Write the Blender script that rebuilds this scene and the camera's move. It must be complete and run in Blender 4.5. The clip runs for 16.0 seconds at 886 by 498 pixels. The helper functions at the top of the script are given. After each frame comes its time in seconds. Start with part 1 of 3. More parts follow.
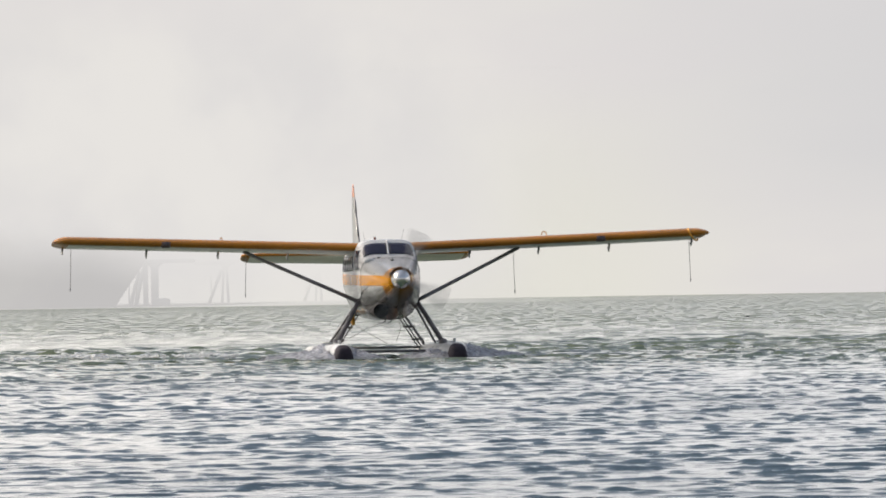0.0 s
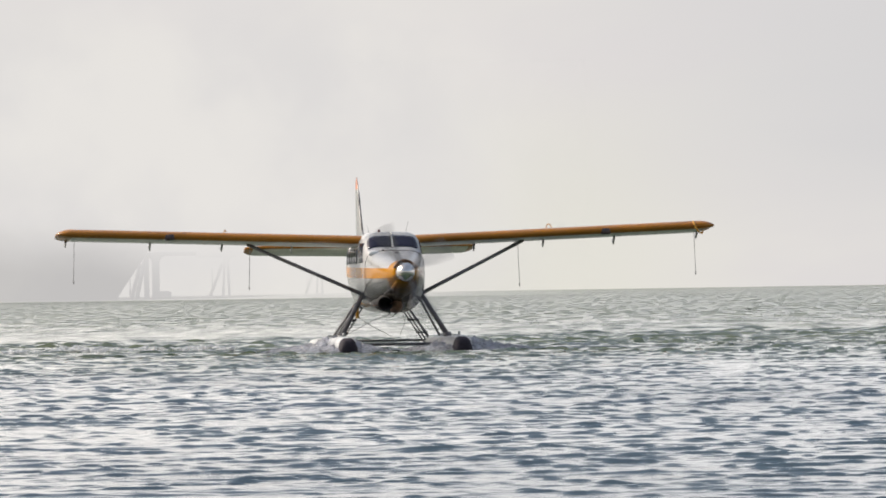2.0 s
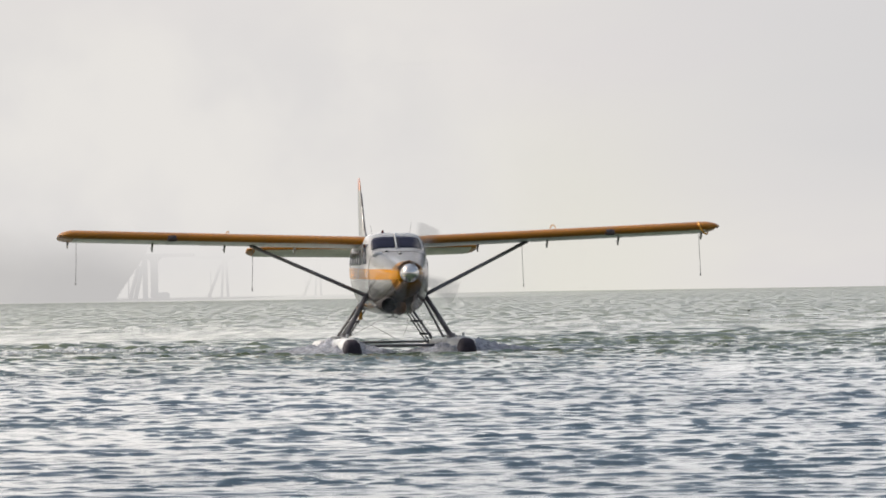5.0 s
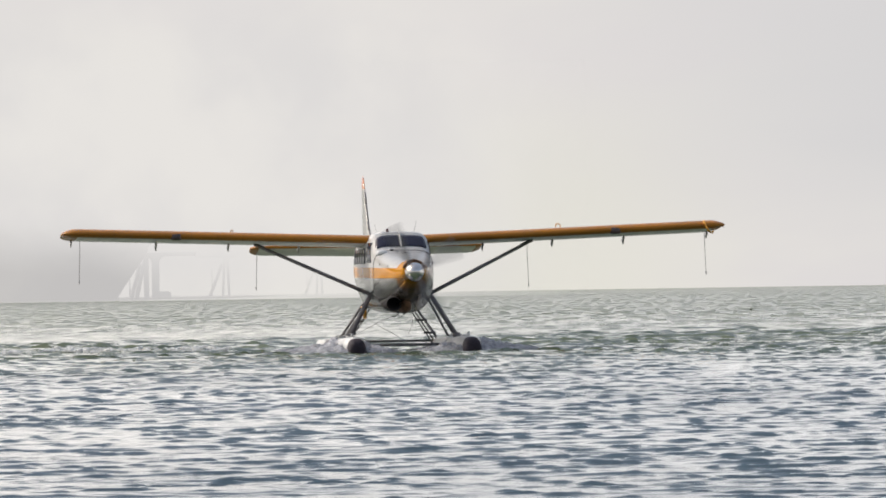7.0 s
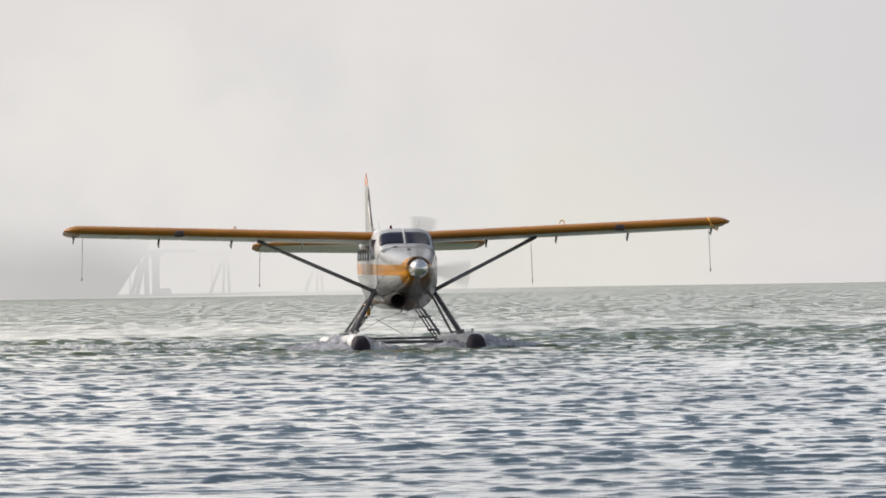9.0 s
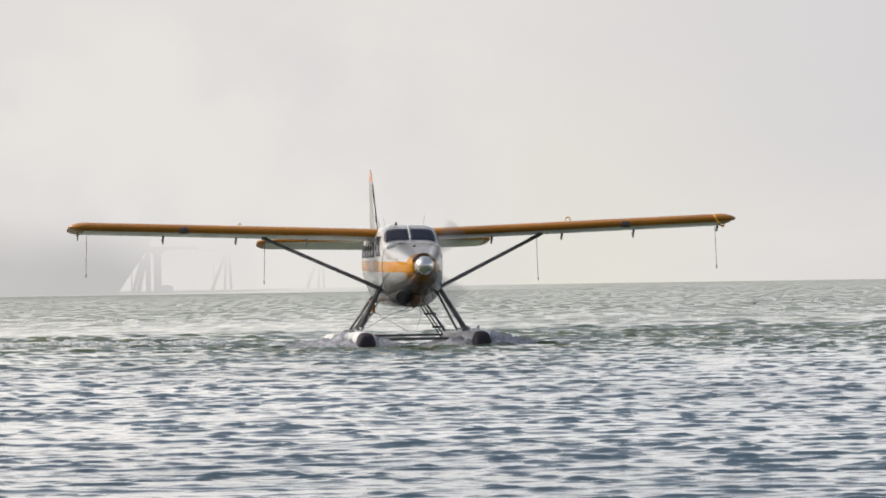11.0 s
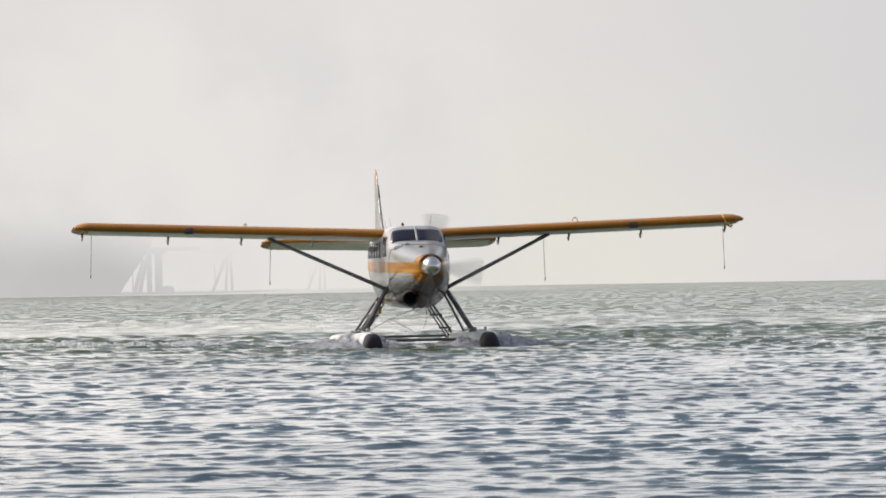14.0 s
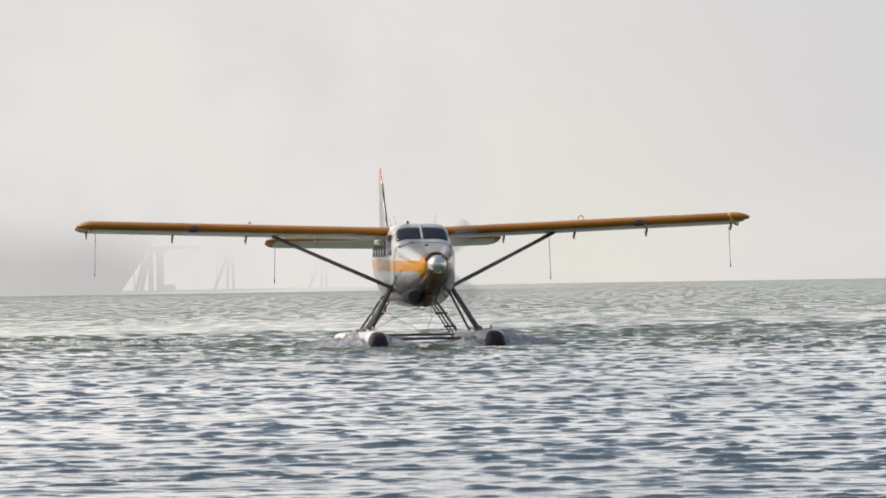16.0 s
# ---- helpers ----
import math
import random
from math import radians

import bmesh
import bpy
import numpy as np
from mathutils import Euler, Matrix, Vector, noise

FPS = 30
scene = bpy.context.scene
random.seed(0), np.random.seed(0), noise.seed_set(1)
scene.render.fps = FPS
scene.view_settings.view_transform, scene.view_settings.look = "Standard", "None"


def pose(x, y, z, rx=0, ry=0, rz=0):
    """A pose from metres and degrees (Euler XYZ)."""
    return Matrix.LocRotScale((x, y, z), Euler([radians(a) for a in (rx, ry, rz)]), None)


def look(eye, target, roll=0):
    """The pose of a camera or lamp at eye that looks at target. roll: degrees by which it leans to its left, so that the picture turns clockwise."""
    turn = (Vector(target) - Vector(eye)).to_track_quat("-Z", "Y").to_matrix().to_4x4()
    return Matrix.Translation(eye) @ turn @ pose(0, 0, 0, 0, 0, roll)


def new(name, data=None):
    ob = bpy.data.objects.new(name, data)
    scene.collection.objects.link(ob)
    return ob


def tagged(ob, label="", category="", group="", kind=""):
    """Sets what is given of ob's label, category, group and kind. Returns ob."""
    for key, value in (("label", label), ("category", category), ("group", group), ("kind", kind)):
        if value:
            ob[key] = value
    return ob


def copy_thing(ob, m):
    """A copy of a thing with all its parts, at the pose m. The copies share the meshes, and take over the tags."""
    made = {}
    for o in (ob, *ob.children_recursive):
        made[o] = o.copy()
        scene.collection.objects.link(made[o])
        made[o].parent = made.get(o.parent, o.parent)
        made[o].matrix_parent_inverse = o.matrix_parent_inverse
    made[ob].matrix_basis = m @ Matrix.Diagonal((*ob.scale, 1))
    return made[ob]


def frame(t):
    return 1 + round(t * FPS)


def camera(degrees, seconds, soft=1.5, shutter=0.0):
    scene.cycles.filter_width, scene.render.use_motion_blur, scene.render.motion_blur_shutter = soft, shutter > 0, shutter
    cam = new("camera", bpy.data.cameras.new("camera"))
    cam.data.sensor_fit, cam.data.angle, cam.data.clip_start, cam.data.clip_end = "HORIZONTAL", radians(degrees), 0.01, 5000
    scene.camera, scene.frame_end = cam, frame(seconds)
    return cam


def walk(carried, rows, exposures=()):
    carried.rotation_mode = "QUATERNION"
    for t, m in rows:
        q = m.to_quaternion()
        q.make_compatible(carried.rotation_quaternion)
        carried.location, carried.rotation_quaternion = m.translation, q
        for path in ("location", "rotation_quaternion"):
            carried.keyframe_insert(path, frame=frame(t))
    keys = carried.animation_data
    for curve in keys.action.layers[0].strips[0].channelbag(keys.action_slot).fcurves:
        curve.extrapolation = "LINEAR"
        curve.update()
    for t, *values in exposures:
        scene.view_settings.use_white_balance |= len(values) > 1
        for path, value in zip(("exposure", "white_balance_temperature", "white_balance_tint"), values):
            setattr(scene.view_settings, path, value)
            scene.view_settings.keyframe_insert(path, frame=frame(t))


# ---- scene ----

# ---------------------------------------------------------------- camera
EYE_HEIGHT = 1.62
cam = camera(8.394, 16.0, soft=1.75, shutter=0.4)
# seconds, tilt above level, turn to the left, degrees
SWAY = [(0.0, 0.4581, 0.0), (0.5, 0.456, -0.004), (1.0, 0.417, 0.0083), (1.5, 0.3904, 0.0267), (2.0, 0.3904, 0.0103),
        (2.5, 0.3986, -0.0102), (3.0, 0.3965, -0.0143), (3.5, 0.3945, 0.0021), (4.0, 0.4088, -0.004),
        (6.5, 0.3904, 0.0042), (7.0, 0.3925, 0.0083), (7.5, 0.3945, -0.0184), (8.0, 0.3884, 0.0), (8.5, 0.4006, -0.004),
        (9.0, 0.3636, 0.0103), (11.5, 0.3348, 0.0267), (12.0, 0.3678, 0.0021), (12.5, 0.3348, 0.0267),
        (13.0, 0.3513, 0.0329), (13.5, 0.3473, 0.035), (14.0, 0.3431, 0.037), (14.5, 0.3411, 0.0514),
        (15.0, 0.3348, 0.0472), (15.5, 0.339, 0.0473), (16.0, 0.3288, 0.0514)]
walk(cam, [(t, pose(0, 0, EYE_HEIGHT, 90 + tilt - 0.007, 0, turn) @ pose(0, 0, 0, 0, 0, -0.88)) for t, tilt, turn in SWAY])

# ---------------------------------------------------------------- world and sun
SUN_FROM = Vector((-0.80, 0.30, 0.58)).normalized()
world = bpy.data.worlds.new("overcast_sky")
scene.world = world
world.use_nodes = True
wn, wl = world.node_tree.nodes, world.node_tree.links
wn.clear()
sky = wn.new("ShaderNodeTexSky")
sky.sky_type, sky.sun_disc = "NISHITA", False
sky.sun_elevation = math.asin(SUN_FROM.z)
sky.sun_rotation = math.atan2(SUN_FROM.x, SUN_FROM.y)
sky.dust_density, sky.air_density = 7.0, 1.0
dim = wn.new("ShaderNodeVectorMath")
dim.operation = "SCALE"
dim.inputs["Scale"].default_value = 0.19
blend = wn.new("ShaderNodeMix")
blend.data_type = "RGBA"
blend.inputs["Factor"].default_value = 0.40
blend.inputs["B"].default_value = (0.64, 0.71, 0.83, 1)
bg = wn.new("ShaderNodeBackground")
bg.inputs["Strength"].default_value = 0.80
wout = wn.new("ShaderNodeOutputWorld")
wl.new(sky.outputs[0], dim.inputs[0])
wl.new(dim.outputs[0], blend.inputs["A"])
wl.new(blend.outputs["Result"], bg.inputs["Color"])
wl.new(bg.outputs[0], wout.inputs["Surface"])

sun_data = bpy.data.lights.new("sun", "SUN")
sun_data.energy, sun_data.angle, sun_data.color = 2.6, radians(12), (1.0, 0.95, 0.88)
sun = new("sun", sun_data)
sun.matrix_world = look(SUN_FROM * 100, (0, 0, 0))


# ---------------------------------------------------------------- materials
class Nodes:
    """A small builder for one node material."""

    def __init__(self, name):
        self.mat = bpy.data.materials.new(name)
        self.mat.use_nodes = True
        self.n, self.l = self.mat.node_tree.nodes, self.mat.node_tree.links
        self.n.clear()
        self.out = self.n.new("ShaderNodeOutputMaterial")
        self.coord = self.n.new("ShaderNodeTexCoord").outputs["Object"]

    def put(self, socket, value):
        if isinstance(value, bpy.types.NodeSocket):
            self.l.new(value, socket)
        elif isinstance(value, tuple) and len(value) == 3 and socket.type == "RGBA":
            socket.default_value = (*value, 1)
        else:
            socket.default_value = value

    def noise(self, scale, detail=4.0, stretch=None, rough=0.55):
        node = self.n.new("ShaderNodeTexNoise")
        node.inputs["Scale"].default_value, node.inputs["Detail"].default_value = scale, detail
        node.inputs["Roughness"].default_value = rough
        src = self.coord
        if stretch:
            m = self.n.new("ShaderNodeMapping")
            m.inputs["Scale"].default_value = stretch
            self.l.new(src, m.inputs["Vector"])
            src = m.outputs[0]
        self.l.new(src, node.inputs["Vector"])
        return node.outputs["Fac"]

    def range(self, value, a, b, c=0.0, d=1.0, smooth=True):
        node = self.n.new("ShaderNodeMapRange")
        node.interpolation_type = "SMOOTHSTEP" if smooth else "LINEAR"
        for key, v in zip(("Value", "From Min", "From Max", "To Min", "To Max"), (value, a, b, c, d)):
            self.put(node.inputs[key], v)
        return node.outputs[0]

    def math(self, op, a, b=0.0):
        node = self.n.new("ShaderNodeMath")
        node.operation = op
        self.put(node.inputs[0], a)
        self.put(node.inputs[1], b)
        return node.outputs[0]

    def mix(self, fac, a, b):
        node = self.n.new("ShaderNodeMix")
        node.data_type = "RGBA"
        self.put(node.inputs["Factor"], fac)
        self.put(node.inputs["A"], a)
        self.put(node.inputs["B"], b)
        return node.outputs["Result"]

    def xyz(self):
        node = self.n.new("ShaderNodeSeparateXYZ")
        self.l.new(self.coord, node.inputs[0])
        return node.outputs

    def bump(self, height, strength, distance):
        node = self.n.new("ShaderNodeBump")
        node.inputs["Strength"].default_value, node.inputs["Distance"].default_value = strength, distance
        self.l.new(height, node.inputs["Height"])
        return node.outputs[0]

    def principled(self, color, rough, metal=0.0, normal=None, coat=0.0, ior=1.45, spec=0.5):
        node = self.n.new("ShaderNodeBsdfPrincipled")
        self.put(node.inputs["Base Color"], color)
        self.put(node.inputs["Roughness"], rough)
        self.put(node.inputs["Metallic"], metal)
        node.inputs["IOR"].default_value = ior
        node.inputs["Coat Weight"].default_value = coat
        node.inputs["Coat Roughness"].default_value = 0.08
        node.inputs["Specular IOR Level"].default_value = spec
        if normal:
            self.l.new(normal, node.inputs["Normal"])
        self.l.new(node.outputs[0], self.out.inputs["Surface"])
        return self.mat


WHITE, YELLOW = (0.74, 0.74, 0.72), (0.55, 0.225, 0.003)


def plain_mat(name, color, rough, metal=0.0, coat=0.0, dark=0.75, scale=4.0, bump=0.0):
    m = Nodes(name)
    dirt = m.range(m.noise(scale, 5), 0.3, 0.7)
    c = m.mix(dirt, tuple(v * dark for v in color), color)
    r = m.range(m.noise(scale * 5, 3), 0.3, 0.7, rough * 0.8, min(1.0, rough * 1.25))
    n = m.bump(m.noise(scale * 9, 3), bump, 0.01) if bump else None
    return m.principled(c, r, metal, n, coat)


def fuselage_mat():
    m = Nodes("fuselage_paint")
    x, y, z = m.xyz()
    wob = m.math("MULTIPLY", y, 0.012)
    zz = m.math("ADD", z, wob)
    band = m.math("MULTIPLY", m.range(zz, 1.955, 1.97), m.range(zz, 2.25, 2.235))
    ring = m.range(y, 3.93, 3.945)
    mask = m.math("MAXIMUM", band, ring)
    # panel seams across the body, soot and painted shade under the belly
    seam = m.math("PINGPONG", m.math("ADD", y, 0.33), 0.66)
    seam = m.range(seam, 0.0, 0.008, 0.55, 1.0)
    seam = m.math("MULTIPLY", seam, m.range(m.math("ABSOLUTE", m.math("SUBTRACT", y, 1.86)), 0.015, 0.035, 0.25, 1.0))
    dirt = m.range(m.noise(2.5, 6, (1, 0.35, 1)), 0.32, 0.68, 0.90, 1.0)
    fine = m.range(m.noise(40, 3), 0.3, 0.7, 0.92, 1.0)
    base = m.mix(mask, (0.54, 0.535, 0.525), YELLOW)
    # Darkens the lower cowl: shade and dark water reflection put into the colour.
    low_shade = m.math("MULTIPLY", m.range(z, 1.55, 1.97, 1.0, 0.0), m.range(m.noise(3.1, 5, (1, 0.25, 2.6)), 0.25, 0.6, 0.60, 1.0))
    low_shade = m.math("MULTIPLY", low_shade, m.range(y, 1.80, 1.90, 0.35, 1.0))
    base = m.mix(low_shade, base, (0.065, 0.055, 0.050))
    # Exhaust soot, with the shade of the plane's left side painted in.
    soot_shade = m.math("MULTIPLY", m.range(m.math("ADD", z, m.math("MULTIPLY", x, 0.85)), 1.50, 2.10, 1.0, 0.0), m.range(m.noise(1.8, 5, (1, 0.5, 1)), 0.10, 0.42))
    base = m.mix(m.math("MULTIPLY", soot_shade, 0.80), base, (0.085, 0.055, 0.032))
    node = m.n.new("ShaderNodeVectorMath")
    node.operation = "SCALE"
    m.l.new(base, node.inputs[0])
    m.put(node.inputs["Scale"], m.math("MULTIPLY", m.math("MULTIPLY", seam, dirt), fine))
    n = m.bump(m.noise(1.8, 3), 0.25, 0.03)
    # painted above and behind, bare polished sheet on the cowl and below the stripe
    bare = m.math("MAXIMUM", m.range(z, 1.94, 1.95, 1.0, 0.0), m.math("MULTIPLY", m.math("MULTIPLY", m.range(y, 1.84, 1.86), m.range(z, 2.25, 2.26)), 0.18))
    metal = m.math("MULTIPLY", bare, m.math("SUBTRACT", 0.72, m.math("MULTIPLY", soot_shade, 0.6)))
    return m.principled(node.outputs[0], m.range(m.noise(9, 4), 0.3, 0.7, 0.12, 0.24), metal, n, 0.05, 1.45, 0.30)


def wing_mat(name, edge, tip, height, rise, low):
    m = Nodes(name)
    x, y, z = m.xyz()
    front = m.range(y, edge - 0.004, edge + 0.004)
    end = m.range(m.math("ABSOLUTE", x), tip - 0.006, tip + 0.006)
    over = m.math("SUBTRACT", z, m.math("ADD", height, m.math("MULTIPLY", m.math("ABSOLUTE", x), rise)))
    front = m.math("MULTIPLY", front, m.range(over, low - 0.006, low + 0.006))
    mask = m.math("MAXIMUM", front, end)
    rib = m.range(m.math("PINGPONG", x, 0.34), 0.0, 0.010, 0.72, 1.0)
    dirt = m.range(m.noise(1.7, 6, (0.5, 1, 1)), 0.3, 0.7, 0.75, 1.0)
    base = m.mix(mask, (0.88, 0.86, 0.82), (0.44, 0.165, 0.004))
    node = m.n.new("ShaderNodeVectorMath")
    node.operation = "SCALE"
    m.l.new(base, node.inputs[0])
    m.put(node.inputs["Scale"], m.math("MULTIPLY", rib, dirt))
    return m.principled(node.outputs[0], m.range(m.noise(12, 3), 0.3, 0.7, 0.35, 0.55), 0.0, m.bump(m.noise(2.2, 3), 0.2, 0.02), 0.25, 1.45, 0.35)


def fin_mat():
    m = Nodes("fin_paint")
    x, y, z = m.xyz()
    mask = m.range(z, 4.45, 4.46)
    base = m.mix(mask, (0.21, 0.215, 0.205), (0.42, 0.10, 0.01))
    return m.principled(m.mix(m.range(m.noise(3, 5), 0.3, 0.7, 0.0, 0.3), base, (0.16, 0.16, 0.15)), 0.3, 0, None, 0.3)


def float_mat():
    m = Nodes("float_paint")
    x, y, z = m.xyz()
    base = m.mix(m.range(m.noise(3, 5, (1, 0.4, 1)), 0.35, 0.7), (0.50, 0.50, 0.49), (0.74, 0.74, 0.73))
    stain = m.math("MULTIPLY", m.range(m.math("ADD", z, m.math("MULTIPLY", m.noise(5, 4), 0.15)), 0.22, 0.10), 0.6)
    base = m.mix(stain, base, (0.20, 0.19, 0.16))
    return m.principled(base, 0.45, 0, m.bump(m.noise(20, 3), 0.1, 0.01), 0.2)


def water_mat():
    m = Nodes("sea_water")
    a = m.noise(7.0, 5, (1, 1, 1), 0.62)
    b = m.noise(26.0, 3, (1, 1, 1), 0.6)
    c = m.noise(0.9, 4, (1, 1, 1), 0.6)
    ripples = m.math("ADD", m.math("ADD", m.math("MULTIPLY", a, 0.12), m.math("MULTIPLY", b, 0.04)), m.math("MULTIPLY", c, 0.45))
    gusts = m.range(m.noise(0.075, 4, (1.0, 0.45, 1.0)), 0.38, 0.62, 0.08, 0.48)
    tone = m.mix(m.range(m.noise(0.05, 4), 0.35, 0.65), (0.006, 0.034, 0.056), (0.012, 0.044, 0.056))
    normal = m.bump(ripples, 0.45, 0.09)
    m.put(normal.node.inputs["Strength"], gusts)
    x, y, z = m.xyz()
    far = m.range(y, 135.0, 380.0)
    streaks = m.range(m.noise(1.0, 4, (1.1, 0.085, 1.0), 0.6), 0.36, 0.64, -0.15, 0.22)
    rough = m.math("ADD", m.math("ADD", 0.045, m.math("MULTIPLY", far, m.math("ADD", 0.19, streaks))),
                   m.range(m.noise(0.08, 4, (1.0, 0.4, 1.0)), 0.35, 0.65, -0.02, 0.06))
    rough = m.math("MAXIMUM", rough, 0.04)
    # Churned green, carried outward: far sky reflection and scatter put into the colour
    churn_sky_tint = m.math("MULTIPLY", m.range(y, 85.0, 180.0), m.range(m.noise(0.35, 5, (1.0, 0.35, 1.0)), 0.3, 0.7, 0.4, 1.0))
    tone = m.mix(churn_sky_tint, tone, (0.122, 0.142, 0.074))
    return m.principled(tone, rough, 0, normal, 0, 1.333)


def foam_mat(name, dull, bright):
    """Aerated white water, which lets light through."""
    m = Nodes(name)
    c = m.mix(m.range(m.noise(9, 5), 0.35, 0.65), dull, bright)
    n = m.bump(m.noise(30, 4), 0.5, 0.03)
    one, two = m.n.new("ShaderNodeBsdfDiffuse"), m.n.new("ShaderNodeBsdfTranslucent")
    mx = m.n.new("ShaderNodeMixShader")
    mx.inputs[0].default_value = 0.45
    for k, node in enumerate((one, two)):
        m.put(node.inputs["Color"], c)
        m.l.new(n, node.inputs["Normal"])
        m.l.new(node.outputs[0], mx.inputs[1 + k])
    clear = m.n.new("ShaderNodeBsdfTransparent")
    thin = m.n.new("ShaderNodeMixShader")
    m.put(thin.inputs[0], m.range(m.noise(5, 5), 0.34, 0.62, 0.10, 0.62))
    m.l.new(mx.outputs[0], thin.inputs[1])
    m.l.new(clear.outputs[0], thin.inputs[2])
    m.l.new(thin.outputs[0], m.out.inputs["Surface"])
    return m.mat


def backdrop_mat():
    """The far fog that closes the horizon, fading into the sky above."""
    m = Nodes("far_fog")
    x, y, z = m.xyz()
    big = m.noise(0.0045, 4, (0.8, 0.8, 2.4), 0.5)
    col = m.mix(m.range(big, 0.36, 0.66), (0.748, 0.716, 0.706), (0.815, 0.783, 0.734))
    # a warm stretch and a greyer bank, placed to fit the camera's view
    warm = m.math("MULTIPLY", m.range(m.math("ABSOLUTE", m.math("ADD", x, 20.0)), 90.0, 300.0, 1.0, 0.0), m.range(z, 60.0, 190.0, 1.0, 0.0))
    col = m.mix(m.math("MULTIPLY", warm, 0.85), col, (0.770, 0.752, 0.672))
    bank = m.math("MULTIPLY", m.range(m.math("ADD", m.math("ADD", x, m.math("MULTIPLY", z, 0.5)), m.math("MULTIPLY", big, 320.0)), 190.0, 620.0), m.range(z, 10.0, 110.0, 0.35, 0.95))
    col = m.mix(bank, col, (0.672, 0.660, 0.664))
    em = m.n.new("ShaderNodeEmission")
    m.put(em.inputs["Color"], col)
    # glow added above the view to brighten the water, halved behind the camera
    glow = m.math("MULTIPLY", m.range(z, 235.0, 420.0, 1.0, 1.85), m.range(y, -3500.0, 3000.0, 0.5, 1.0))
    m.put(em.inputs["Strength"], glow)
    tr = m.n.new("ShaderNodeBsdfTransparent")
    mx = m.n.new("ShaderNodeMixShader")
    m.put(mx.inputs[0], m.range(z, 700.0, 1380.0))
    m.l.new(em.outputs[0], mx.inputs[1])
    m.l.new(tr.outputs[0], mx.inputs[2])
    m.l.new(mx.outputs[0], m.out.inputs["Surface"])
    return m.mat


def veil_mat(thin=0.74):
    """Glowing sheet standing in for haze: thin near the water, thick above the decks, gone at its sides and top."""
    m = Nodes("glowing_fog_veil")
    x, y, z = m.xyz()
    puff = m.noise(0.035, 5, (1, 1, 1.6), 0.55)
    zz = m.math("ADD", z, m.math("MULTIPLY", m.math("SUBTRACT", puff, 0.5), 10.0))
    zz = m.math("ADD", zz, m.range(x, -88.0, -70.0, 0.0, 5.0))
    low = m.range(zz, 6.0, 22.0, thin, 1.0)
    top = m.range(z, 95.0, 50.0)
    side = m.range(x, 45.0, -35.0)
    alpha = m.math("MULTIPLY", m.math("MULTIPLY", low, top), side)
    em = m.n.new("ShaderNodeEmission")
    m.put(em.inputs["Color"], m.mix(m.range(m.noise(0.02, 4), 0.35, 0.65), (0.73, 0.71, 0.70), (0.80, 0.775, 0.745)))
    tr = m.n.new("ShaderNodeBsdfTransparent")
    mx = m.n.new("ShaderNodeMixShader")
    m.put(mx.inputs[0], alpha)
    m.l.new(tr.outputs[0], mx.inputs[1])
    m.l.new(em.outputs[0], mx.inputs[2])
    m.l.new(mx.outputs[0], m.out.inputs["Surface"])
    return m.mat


M_BODY = fuselage_mat()
M_WING = wing_mat("wing_paint", 0.10, 8.45, 2.915, 0.0358, -0.075)
M_TAIL = wing_mat("tailplane_paint", -6.95, 3.02, 2.83, 0.0, -0.012)
M_FIN = fin_mat()
M_FLOAT = float_mat()
M_WATER = water_mat()
M_FOAM = foam_mat("foam", (0.48, 0.49, 0.55), (0.78, 0.78, 0.83))
# Brighter white for the crests that stand in for sun glints.
M_GLINT = foam_mat("glint_white", (0.80, 0.82, 0.84), (0.95, 0.95, 0.96))
M_GLASS = plain_mat("dark_cabin_glass", (0.022, 0.022, 0.045), 0.12, 0, 0.0, 0.7, 2.0)
M_CHROME = plain_mat("polished_metal", (0.74, 0.72, 0.70), 0.07, 1.0, 0, 0.85, 6.0)
M_STRUT = plain_mat("strut_paint", (0.165, 0.155, 0.16), 0.36, 0.0, 0.15, 0.6, 5.0)
M_DARK = plain_mat("black_rubber", (0.018, 0.018, 0.020), 0.6, 0, 0, 0.6, 8.0)
M_STAINED = plain_mat("heat_stained_metal", (0.20, 0.105, 0.055), 0.45, 0.3, 0, 0.45, 5.0, 0.2)
M_BUMPER = plain_mat("bumper_rubber", (0.030, 0.022, 0.034), 0.75, 0, 0, 0.55, 7.0, 0.3)
M_SOOT = plain_mat("sooty_steel", (0.022, 0.019, 0.020), 0.6, 0.3, 0, 0.5, 9.0)
M_BLADE = plain_mat("blade_paint", (0.20, 0.20, 0.21), 0.35, 0.2, 0, 0.8, 6.0)
M_ROPE = plain_mat("grey_rope", (0.38, 0.37, 0.36), 0.9, 0, 0, 0.6, 20.0)
M_GREY = plain_mat("light_grey_metal", (0.50, 0.50, 0.49), 0.4, 0.2, 0, 0.8, 6.0)
M_ORANGE = plain_mat("orange_strap", (0.88, 0.42, 0.06), 0.5, 0, 0, 0.8, 10.0)
M_LAMP = plain_mat("landing_light_cover", (0.10, 0.065, 0.06), 0.25, 0, 0.2, 0.7, 8.0)
M_WHITE = plain_mat("white_paint", (0.72, 0.72, 0.71), 0.3, 0, 0.3, 0.85, 5.0)
M_RED = plain_mat("red_lens", (0.12, 0.018, 0.015), 0.2, 0, 0.5, 0.8, 9.0)
M_HULL = plain_mat("ship_hull_paint", (0.11, 0.12, 0.14), 0.5, 0, 0, 0.7, 0.08)
M_BOXES = plain_mat("container_paint", (0.20, 0.20, 0.21), 0.6, 0, 0, 0.7, 0.1)
M_CRANE = plain_mat("crane_paint", (0.46, 0.46, 0.47), 0.5, 0, 0, 0.8, 0.2)
M_QUAY = plain_mat("quay_concrete", (0.16, 0.16, 0.155), 0.8, 0, 0, 0.7, 0.1)
